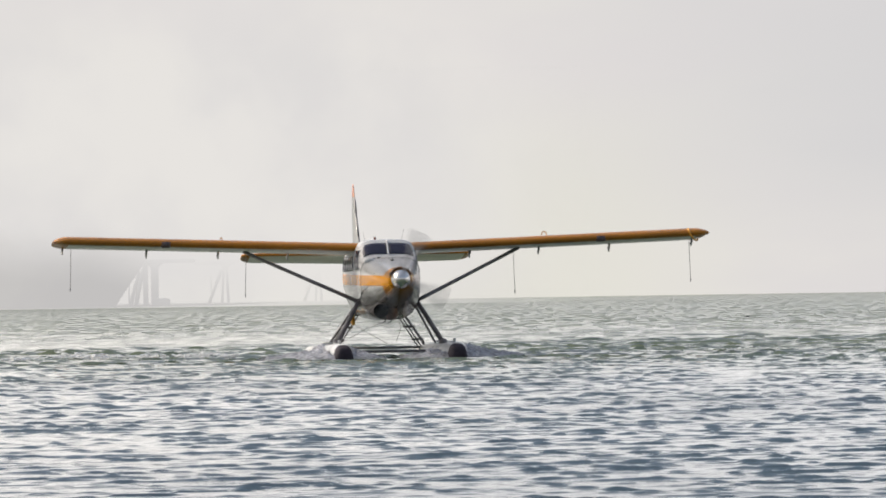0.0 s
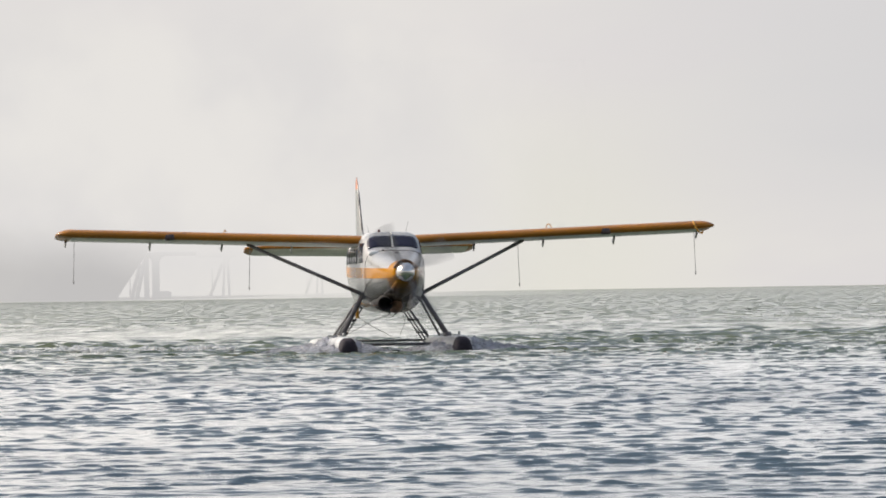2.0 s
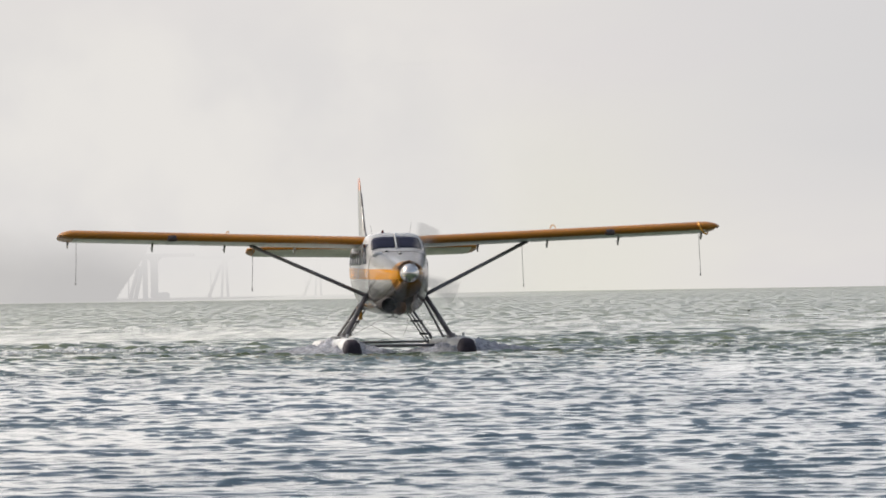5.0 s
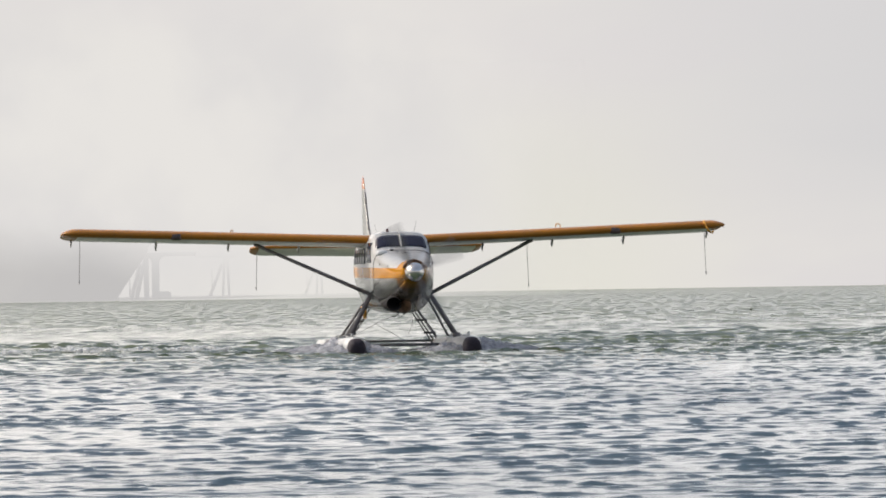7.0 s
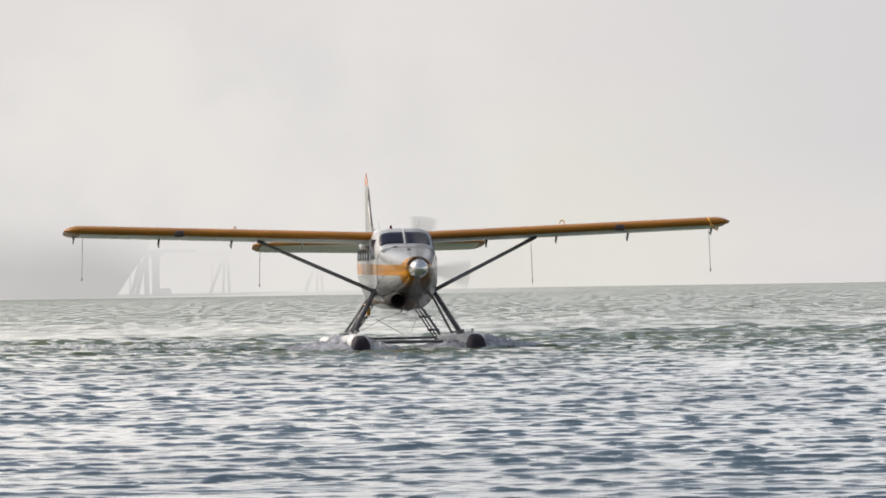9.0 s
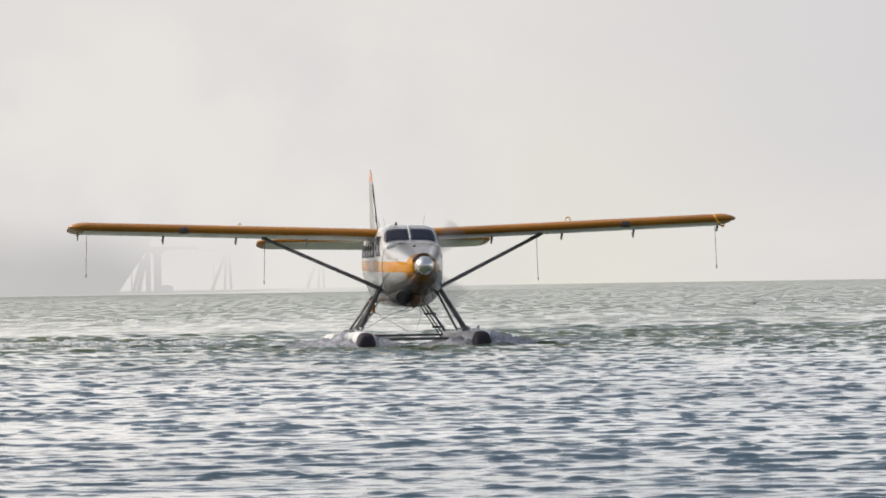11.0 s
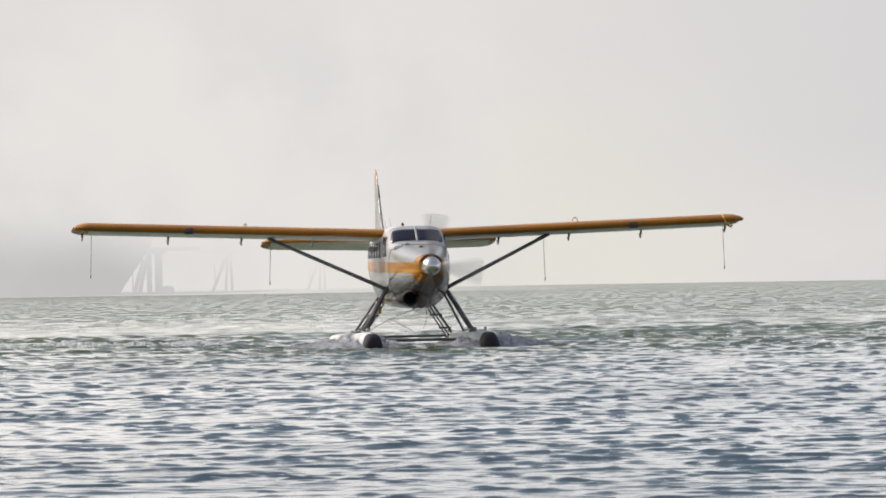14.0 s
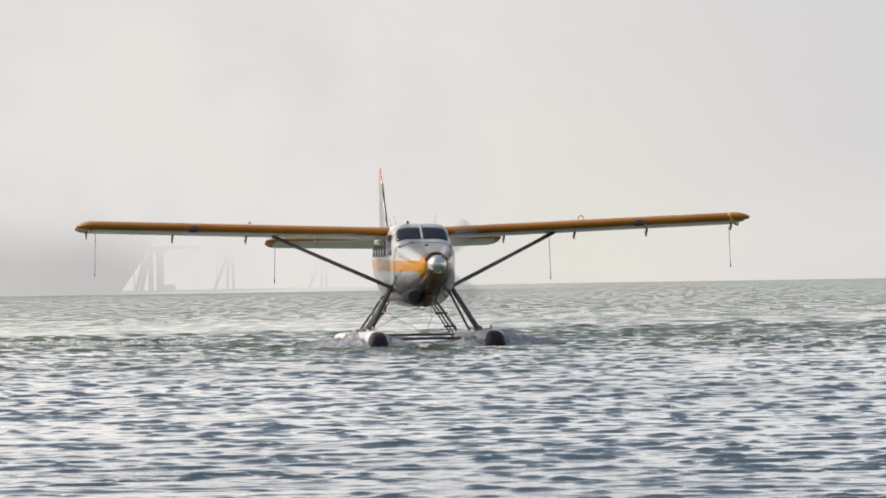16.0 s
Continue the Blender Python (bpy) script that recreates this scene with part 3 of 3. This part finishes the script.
    for y, r in ((1.6, 0.03), (1.8, 0.10), (2.05, 0.12), (2.1, 0.10)):
        rings.append([(0.56 + 0.16 * math.cos(a) * r / 0.12, y, top_of(0.5, y) - 0.02 + 0.6 * r * math.sin(a)) for a in np.linspace(0, 2 * math.pi, 13)[:-1]])
    skin(bm, rings)
    part("cowl_blister", bm, M_WHITE, body)
    # exhaust pipe low on the right of the nose
    bm = bmesh.new()
    seg = 20
    def hoop(c, r, n):
        n = Vector(n).normalized()
        u = n.orthogonal().normalized()
        v = n.cross(u)
        return [Vector(c) + (u * math.cos(2 * math.pi * k / seg) + v * math.sin(2 * math.pi * k / seg)) * r for k in range(seg)]
    aim = (0.25, 0.9, -0.35)
    rings = [hoop((0.28, 2.6, 1.42), 0.17, aim), hoop((0.40, 3.25, 1.28), 0.185, aim), hoop((0.435, 3.50, 1.265), 0.195, aim),
             hoop((0.435, 3.50, 1.265), 0.175, aim), hoop((0.36, 3.05, 1.36), 0.15, aim)]
    skin(bm, rings)
    part("exhaust_pipe", bm, M_SOOT, plane, "sooty steel exhaust pipe")
    # dark slot of the engine intake over the spinner
    bm = bmesh.new()
    chain(bm, [(0.288 * math.cos(q), 4.35, 2.10 + 0.288 * math.sin(q)) for q in np.linspace(0.35, math.pi - 0.35, 13)], 0.036, 8)
    part("engine_intake", bm, M_STAINED, body, "brown-stained engine intake slot")
    bm = bmesh.new()
    rings = [hoop((0.10, 3.42, 1.28), 0.02, (0, 1, 0)), hoop((0.10, 3.40, 1.26), 0.11, (0, 1, 0)), hoop((0.10, 2.9, 1.20), 0.19, (0, 1, 0)), hoop((0.08, 2.1, 1.2), 0.12, (0, 1, 0))]
    skin(bm, rings)
    part("chin_intake", bm, M_STAINED, plane, "oil-stained chin fairing")
    # roof fittings
    bm = bmesh.new()
    rod(bm, (0.28, 0.7, 3.10), (0.28, 0.7, 3.19), 0.045, 0.04)
    rod(bm, (0.28, 0.7, 3.19), (0.28, 0.7, 3.25), 0.038, 0.025)
    part("beacon", bm, M_RED, plane, "dark red beacon")
    for x, y, h in ((0.72, 0.1, 0.32), (-0.62, -0.3, 0.36), (0.35, -1.6, 0.3)):
        bm = bmesh.new()
        rod(bm, (x * 0.8, y, 2.95), (x, y - 0.1, 3.1 + h), 0.006, 0.003, 6)
        part("whip_aerial", bm, M_STRUT, plane)
    for x in (-0.06, 0.12):
        bm = bmesh.new()
        rod(bm, (x, 1.7, 1.02), (x + 0.10, 1.6, 0.93), 0.012, 0.008, 6)
        rod(bm, (x + 0.10, 1.6, 0.93), (x + 0.2, 1.55, 0.95), 0.010, 0.006, 6)
        part("belly_aerial", bm, M_STRUT, plane)

    # wings
    for sign, side in ((1, "right"), (-1, "left")):
        st = []
        for x in np.concatenate([np.linspace(0.0, 8.3, 20), [8.45, 8.55, 8.64, 8.72, 8.78, 8.82, 8.84, 8.845]]):
            k = max(0.0, (x - 8.40) / 0.446)
            f = math.sqrt(max(0.0, 1 - k * k))
            chord = 1.98 * (0.45 + 0.55 * f)
            st.append((x, WING_LE - 0.16 * (1 - f) * 1.98, chord, 0.155 * (0.10 + 0.90 * f), wing_z(x) + 0.02, WING_TWIST))
        wing = part("wing", wing_skin(st, sign), M_WING, plane, "straight wing with a yellow leading edge")
        # landing light in the leading edge
        bm = bmesh.new()
        box(bm, sign * 5.85 - 0.14, sign * 5.85 + 0.14, 0.36, 0.503, wing_z(5.85) - 0.075, wing_z(5.85) + 0.09, 0.05)
        part("landing_light", bm, M_LAMP, wing, "dark landing light cover")
        # navigation light in the tip
        bm = bmesh.new()
        bmesh.ops.create_uvsphere(bm, u_segments=12, v_segments=8, radius=0.035, matrix=pose(sign * 8.79, 0.16, wing_z(8.78) - 0.005) @ Matrix.Diagonal((0.8, 1.6, 0.8, 1)))
        part("navigation_light", bm, M_NAV, wing, "red navigation light")
        # hinge brackets under the trailing edge
        for x, drop in ((2.47, 0.12), (4.35, 0.11), (6.28, 0.14), (8.54, 0.09)):
            bm = bmesh.new()
            z = wing_z(x) - 0.20
            rod(bm, (sign * x, -1.0, z + 0.05), (sign * x, -1.12, z - drop), 0.032, 0.014, 8, 2.5)
            rod(bm, (sign * x, -1.12, z - drop), (sign * (x + 0.01), -1.4, z - 0.02), 0.02, 0.015, 6)
            part("hinge_bracket", bm, M_GREY, wing)
        # tie-down ropes
        for x, length in ((3.66 if sign > 0 else 3.56, 1.13), (8.35, 1.06)):
            bm = bmesh.new()
            z = wing_z(x) - 0.13
            lean = 0.03 * sign
            chain(bm, [(sign * x, -0.25, z - 0.02), (sign * x + lean * 0.3, -0.25, z - length * 0.4), (sign * x + lean, -0.24, z - length)], 0.007)
            rod(bm, (sign * x + lean, -0.24, z - length), (sign * x + lean, -0.24, z - length - 0.09), 0.016, 0.012, 8)
            part("tie_down_rope", bm, M_ROPE, wing, "hanging tie-down rope")
        # small loop on the top
        bm = bmesh.new()
        z = wing_z(4.35) + 0.17
        wide, tall = (0.03, 0.05) if sign > 0 else (0.07, 0.10)
        chain(bm, [(sign * 4.35 + wide * math.cos(a), 0.15, z + tall * math.sin(a) + 0.01) for a in np.linspace(0, math.pi, 7)], 0.014)
        part("strap_loop", bm, M_ORANGE, wing, "orange strap loop")
        if sign < 0:
            bm = bmesh.new()
            z = wing_z(8.3)
            chain(bm, [(-8.22, 0.45, z + 0.16), (-8.27, 0.56, z), (-8.36, 0.5, z - 0.13), (-8.48, 0.3, z - 0.17), (-8.52, 0.2, z - 0.12)], 0.024)
            part("tip_strap", bm, M_ORANGE, wing, "orange strap round the wing tip")
        # lift strut
        bm = bmesh.new()
        rod(bm, (sign * 0.78, 1.05, 1.52), (sign * 3.55, -0.35, wing_z(3.55) - 0.20), 0.052, 0.047, 12, 2.2)
        rod(bm, (sign * 3.42, -0.3, wing_z(3.42) - 0.25), (sign * 3.70, -0.4, wing_z(3.7) - 0.13), 0.05, 0.05, 10, 2.5)
        part("lift_strut", bm, M_STRUT, plane, "dark grey wing lift strut")
        # tailplane
        st = []
        for x in np.concatenate([np.linspace(0.0, 2.9, 8), [3.0, 3.08, 3.15, 3.2, 3.23]]):
            k = max(0.0, (x - 2.85) / 0.39)
            f = math.sqrt(max(0.0, 1 - k * k))
            chord = (1.55 - 0.12 * x) * (0.35 + 0.65 * f)
            st.append((x, -6.75 - 0.05 * x - 0.3 * (1 - f), chord, 0.16 * (0.5 + 0.5 * f), 2.85, 9.5))
        tail = part("tailplane", wing_skin(st, sign), M_TAIL, plane, "tailplane with a yellow leading edge")

    # fin
    bm = bmesh.new()
    rings = []
    for z, le, te, th in ((2.6, -5.4, -8.0, 0.07), (2.95, -5.9, -8.15, 0.06), (3.3, -6.5, -8.2, 0.055), (4.0, -7.1, -8.2, 0.045), (4.4, -7.4, -8.15, 0.04), (4.65, -7.6, -8.1, 0.03), (4.80, -7.8, -8.0, 0.012)):
        c = le - te
        rings.append([(px * 1.0, le + py, z) for py, px in airfoil(c, 2 * th / c)])
    skin(bm, rings)
    fin = part("tail_fin", bm, M_FIN, plane, "white tail fin with an orange tip")
    # Dark strip added on the fin's leading edge in place of shade.
    bm = bmesh.new()
    chain(bm, [(0, -5.93, 2.98), (0, -6.5, 3.3), (0, -7.1, 4.0), (0, -7.37, 4.36)], 0.026, 8)
    part("fin_edge_shade", bm, M_STRUT, fin, "dark strip standing in for shade along the fin's leading edge")

    # propeller
    bm = bmesh.new()
    rings = []
    for y, r in ((-0.06, 0.25), (0.0, 0.255), (0.08, 0.252), (0.15, 0.240), (0.22, 0.218), (0.28, 0.187), (0.33, 0.148), (0.365, 0.105), (0.388, 0.06), (0.396, 0.015)):
        rings.append([(r * math.cos(2 * math.pi * k / 32), y, r * math.sin(2 * math.pi * k / 32)) for k in range(32)])
    skin(bm, rings)
    prop = part("propeller", bm, M_CHROME, plane, "polished spinner with four spinning blades")
    prop.location = (0, 4.42, 2.09)
    first = None
    for q in range(4):
        if first is None:
            bm = bmesh.new()
            rings = []
            for r, w, th, tw in ((0.15, 0.09, 0.06, 58), (0.35, 0.12, 0.05, 50), (0.7, 0.17, 0.035, 38), (1.05, 0.18, 0.024, 29), (1.28, 0.17, 0.018, 24), (1.345, 0.14, 0.014, 22)):
                c, s = math.cos(radians(tw)), math.sin(radians(tw))
                rings.append([(r, 0.06 + th / 2 * math.sin(a) * c + w / 2 * math.cos(a) * s, w / 2 * math.cos(a) * c - th / 2 * math.sin(a) * s) for a in np.linspace(0, 2 * math.pi, 13)[:-1]])
            skin(bm, rings)
            first = part("blade", bm, M_BLADE, prop, "dark grey propeller blade")
        else:
            ob = new("blade", first.data)
            ob.parent = prop
            ob.matrix_basis = pose(0, 0, 0, 0, 90 * q, 0)
            tagged(ob, "dark grey propeller blade")

    # floats and their struts
    for sign in (1, -1):
        bm = bmesh.new()
        rings = []
        for y, zt, zk, w in ((-4.6, 0.30, 0.10, 0.16), (-3.4, 0.36, -0.05, 0.30), (-1.2, 0.40, -0.22, 0.40), (-0.9, 0.40, -0.38, 0.41), (1.2, 0.41, -0.40, 0.43),
                             (2.4, 0.43, -0.32, 0.42), (3.2, 0.45, -0.18, 0.36), (3.75, 0.45, -0.10, 0.32), (4.05, 0.42, -0.10, 0.25), (4.26, 0.40, -0.10, 0.22), (4.32, 0.37, -0.09, 0.20)):
            ring = []
            hh = zt - zk
            lean = 0.55 * min(1.0, max(0.0, (y - 3.2) / 0.8))  # the bow narrows towards its deck
            for px, pz in ((0, 1.0), (0.45, 0.985), (0.75, 0.93), (0.93, 0.80), (1.0, 0.62), (0.98, 0.46), (0.62, 0.20), (0, 0.0)):
                ring.append((sign * 1.52 + px * w * (1 - lean * max(0.0, pz - 0.3) / 0.7), y, zk + pz * hh - 0.03))
            for px, pz in ((-0.62, 0.20), (-0.98, 0.46), (-1.0, 0.62), (-0.93, 0.80), (-0.75, 0.93), (-0.45, 0.985)):
                ring.append((sign * 1.52 + px * w * (1 - lean * max(0.0, pz - 0.3) / 0.7), y, zk + pz * hh - 0.03))
            rings.append(ring)
        skin(bm, rings)
        fl = part("float", bm, M_FLOAT, plane, "white float with a black bow bumper", False)
        bm = bmesh.new()
        rings = []
        for y, grow, zt, zk in ((3.98, 0.97, 0.40, -0.08), (4.06, 1.12, 0.425, -0.10), (4.30, 1.08, 0.41, -0.10), (4.40, 0.98, 0.37, -0.07), (4.46, 0.80, 0.32, -0.02), (4.49, 0.45, 0.25, 0.05)):
            ring = []
            for k in range(20):
                a = 2 * math.pi * k / 20
                px = math.copysign(abs(math.cos(a)) ** 0.6, math.cos(a))
                pz = math.copysign(abs(math.sin(a)) ** 0.6, math.sin(a))
                ring.append((sign * 1.52 + 0.222 * grow * px * (1 - 0.24 * pz) - sign * 0.02, y, (zt + zk) / 2 + (zt - zk) / 2 * pz - 0.03))
            rings.append(ring)
        skin(bm, rings)
        part("bow_bumper", bm, M_BUMPER, fl, "worn black rubber bow bumper")
        # deck hatches and a rubbing strip along the outer chine
        for y in (2.75, 1.0, -0.3):
            bm = bmesh.new()
            rod(bm, (sign * 1.52, y, 0.40), (sign * 1.52, y, 0.445), 0.11, 0.105, 16)
            part("hatch_cover", bm, M_GREY, fl)
        bm = bmesh.new()
        chain(bm, [(sign * (1.52 + 0.42), 1.2, 0.12), (sign * (1.52 + 0.425), 2.4, 0.15), (sign * (1.52 + 0.36), 3.2, 0.21), (sign * (1.52 + 0.33), 3.75, 0.22)], 0.016)
        part("rubbing_strip", bm, M_GREY, fl)
        bm = bmesh.new()
        rod(bm, (sign * 1.52, 3.3, 0.42), (sign * 1.52, 3.3, 0.52), 0.03, 0.04, 8)
        part("cleat", bm, M_GREY, fl)
        top, foot = (sign * 0.78, 1.05, 1.52), (sign * 1.42, 1.55, 0.40)
        bm = bmesh.new()
        rod(bm, top, foot, 0.062, 0.070, 12, 1.6)
        rod(bm, (foot[0], foot[1], 0.36), (foot[0], foot[1], 0.50), 0.12, 0.09, 12, 1.6)
        part("front_strut", bm, M_STRUT, plane, "thick dark front float strut")
        bm = bmesh.new()
        rod(bm, (sign * 0.76, 0.75, 1.42), (sign * 1.38, -0.05, 0.40), 0.032, 0.032, 10, 1.5)
        part("diagonal_strut", bm, M_STRUT, plane)
        bm = bmesh.new()
        rod(bm, (sign * 0.64, -1.95, 1.32), (sign * 1.30, -2.0, 0.36), 0.034, 0.034, 10, 1.5)
        part("rear_strut", bm, M_STRUT, plane)
        # boarding ladder beside the rear strut
        bm = bmesh.new()
        for off in (0.0, 0.09, 0.19):
            rod(bm, (sign * (0.34 + off), -1.6, 1.44), (sign * (1.14 + off), -1.6, 0.20), 0.019, 0.019, 8)
        lad = part("ladder", bm, M_STRUT, plane, "dark metal boarding ladder")
        for u in (0.22, 0.50, 0.78):
            xa = sign * (0.34 + 0.80 * u)
            z = 1.44 - 1.24 * u
            bm = bmesh.new()
            rod(bm, (xa - sign * 0.05, -1.6, z), (xa + sign * 0.27, -1.6, z), 0.030, 0.030, 8)
            part("rung", bm, M_STRUT, lad)
    for y, z, r in ((1.62, 0.19, 0.040), (-1.9, 0.26, 0.034)):
        bm = bmesh.new()
        rod(bm, (-1.30, y, z), (1.30, y, z), r, r, 10, 1.8)
        part("spreader_bar", bm, M_STRUT, plane, "dark spreader bar between the floats")
    # mooring gear under the belly
    bm = bmesh.new()
    rod(bm, (0.76, -1.0, 1.20), (0.72, -1.0, 0.88), 0.075, 0.045, 10)
    part("fender_handle", bm, M_ORANGE, plane, "yellow handle under the belly")
    for pts in (((0.70, -1.0, 0.90), (0.45, -0.9, 0.72), (0.05, -0.8, 0.50), (-0.25, -0.8, 0.32)), ((0.70, -1.0, 0.90), (0.85, -1.2, 0.65), (1.08, -1.5, 0.38)),
                ((-0.62, -2.2, 1.1), (-0.70, -2.3, 0.75), (-0.58, -2.4, 0.42)), ((0.10, 1.5, 0.98), (0.5, 0.8, 0.82), (1.15, 0.0, 0.42))):
        bm = bmesh.new()
        chain(bm, pts, 0.007)
        part("mooring_line", bm, M_ROPE, plane)
    return plane, prop


seaplane, propeller = build_seaplane()


# ---------------------------------------------------------------- foam at the floats
def build_foam():
    """Broken white water thrown up by the two float bows: ragged ridges on both flanks of each float, and spray."""
    rng = random.Random(5)
    bm = bmesh.new()
    for sign in (1, -1):
        for flank in (1, -1):
            reach = 2.3 if flank > 0 else 1.35
            rings = []
            for i in range(90):
                u = i / 89
                y = 4.75 - 5.75 * u
                rise = (0.34 if flank > 0 else 0.28) * math.sin(math.pi * min(1.0, u * 1.15 + 0.12)) ** 0.7
                row = []
                for j in range(30):
                    v = j / 29
                    x = -0.02 + 0.38 * min(1.0, 4.0 * u) + v * reach * (0.35 + 0.65 * min(1.0, u * 2.2))
                    p = Vector((x * 3.0 + 7 * sign, y * 2.4, 3.0 * flank))
                    rough = 0.75 + 0.8 * noise.noise(p) + 0.5 * noise.noise(p * 3.1) + 0.16 * noise.noise(p * 8.0)
                    z = min(1.0, 0.30 + 5.0 * u * u + 2.0 * u) * rise * math.exp(-1.9 * v) * max(0.05, rough)
                    edge = min(1.0, u * 11) * min(1.0, (1 - u) * 5) * min(1.0, (1 - v) * 2.5)
                    z = (z + 0.10) * edge - 0.07
                    row.append((sign * (1.52 + flank * x), y, z))
                rings.append(row)
            skin(bm, rings, close=False)
        for k in range(110):
            u = rng.random() ** 1.3
            y = 4.35 - 4.4 * u
            out = abs(rng.gauss(0, 0.5)) * (0.4 + u) + 0.3
            flank = 1 if rng.random() < 0.7 else -1
            z = abs(rng.gauss(0, 0.16)) * math.exp(-0.6 * out)
            r = rng.uniform(0.006, 0.02)
            m = Matrix.LocRotScale((sign * (1.52 + flank * out), y, z), Euler((rng.random(), rng.random(), rng.random() * 6)), (r * 1.5, r * 1.3, r))
            bmesh.ops.create_icosphere(bm, subdivisions=1, radius=1, matrix=m)
    return tagged(new("foam", mesh_of("foam", bm, M_FOAM)), "white broken foam round the bows of the floats", "foam", kind="stuff")


def build_glint_crests():
    """White crests standing in for sun glints and crest foam beside the seaplane."""
    rng = random.Random(9)
    bm = bmesh.new()
    for k in range(46):
        x, y = (rng.uniform(-13.5, -6.0), rng.gauss(169, 3)) if k % 9 else (rng.uniform(5.0, 14.0), rng.gauss(168, 5))
        spot = np.array([[x]]), np.array([[y]])
        z = float(wave_height(*spot, np.full((1, 1), 0.08), np.full((1, 1), 0.08))[0, 0])
        big = 1.0 if x < 0 else 0.5
        for q in range(9):
            r = big * rng.uniform(0.03, 0.10)
            m = Matrix.LocRotScale((x + rng.gauss(0, 0.20), y + rng.gauss(0, 0.08), z + rng.uniform(0.02, 0.11)), Euler((0, 0, rng.random() * 6)), (r * rng.uniform(1.2, 2.6), r, r * 0.5))
            bmesh.ops.create_icosphere(bm, subdivisions=1, radius=1, matrix=m)
    return tagged(new("glint_crests", mesh_of("glint_crests", bm, M_GLINT)), "small white crests standing in for sun glints on the water", "foam", kind="stuff")


foam = build_foam()
glint_crests = build_glint_crests()


def build_bird():
    bird = empty("seabird", "small dark seabird swimming on the water", "bird", pose(19.1, 380, 0.03))
    bm = bmesh.new()
    rings = []
    for x, r, z in ((-0.14, 0.01, 0.05), (-0.09, 0.04, 0.04), (0.0, 0.06, 0.04), (0.07, 0.05, 0.045), (0.12, 0.01, 0.06)):
        rings.append([(x, r * math.cos(a), z + r * 0.8 * math.sin(a)) for a in np.linspace(0, 2 * math.pi, 11)[:-1]])
    skin(bm, rings)
    part("body", bm, M_BIRD, bird)
    bm = bmesh.new()
    rod(bm, (-0.10, 0, 0.06), (-0.11, 0, 0.11), 0.022, 0.02, 8)
    bmesh.ops.create_uvsphere(bm, u_segments=10, v_segments=6, radius=0.03, matrix=pose(-0.115, 0, 0.12))
    part("head", bm, M_BIRD, bird)
    bm = bmesh.new()
    rod(bm, (-0.13, 0, 0.12), (-0.18, 0, 0.115), 0.009, 0.004, 6)
    part("beak", bm, M_BIRD, bird)
    return bird


seabird = build_bird()


# ---------------------------------------------------------------- what moves
PLANE_ROWS = [(0, -1.619, 161.99, 6.45), (2, -1.527, 161.5, 6.54), (4, -1.435, 161.0, 6.63), (6, -1.341, 160.48, 6.72), (8, -1.246, 159.95, 6.81),
              (10, -1.15, 159.42, 6.89), (12, -1.054, 158.87, 6.98), (14, -0.956, 158.31, 7.07), (16, -0.858, 157.74, 7.16)]


def motions():
    path = [(t, pose(x, y, 0, 0, 0, 180 + yaw) @ pose(0, 0, 0, 0, PLANE_ROLL, 0)) for t, x, y, yaw in PLANE_ROWS]
    walk(seaplane, path)
    walk(foam, [(t, pose(x, y, 0, 0, 0, 180 + yaw)) for t, x, y, yaw in PLANE_ROWS])
    # the propeller turns evenly
    rows = []
    for k in range(481):
        t = k / 30
        rows.append((t, pose(0, 4.42, 2.09) @ pose(0, 0, 0, 0, PROP_SENSE * (-25 + 252 * t + 60 * k), 0)))
    walk(propeller, rows)
    for sheet in (water, glint_crests):
        walk(sheet, [(0, pose(0, 0, 0)), (8, pose(-0.25, -0.3, 0)), (16, pose(-0.5, -0.6, 0))])
    walk(seabird, [(0, pose(19.1, 380, 0.03)), (6.5, pose(19.25, 380, 0.03)), (13, pose(19.4, 380, 0.02)), (14.2, pose(19.4, 380, -0.16)), (16, pose(19.4, 380, -0.2))])


PLANE_ROLL, PROP_SENSE = 0.0, 1
motions()
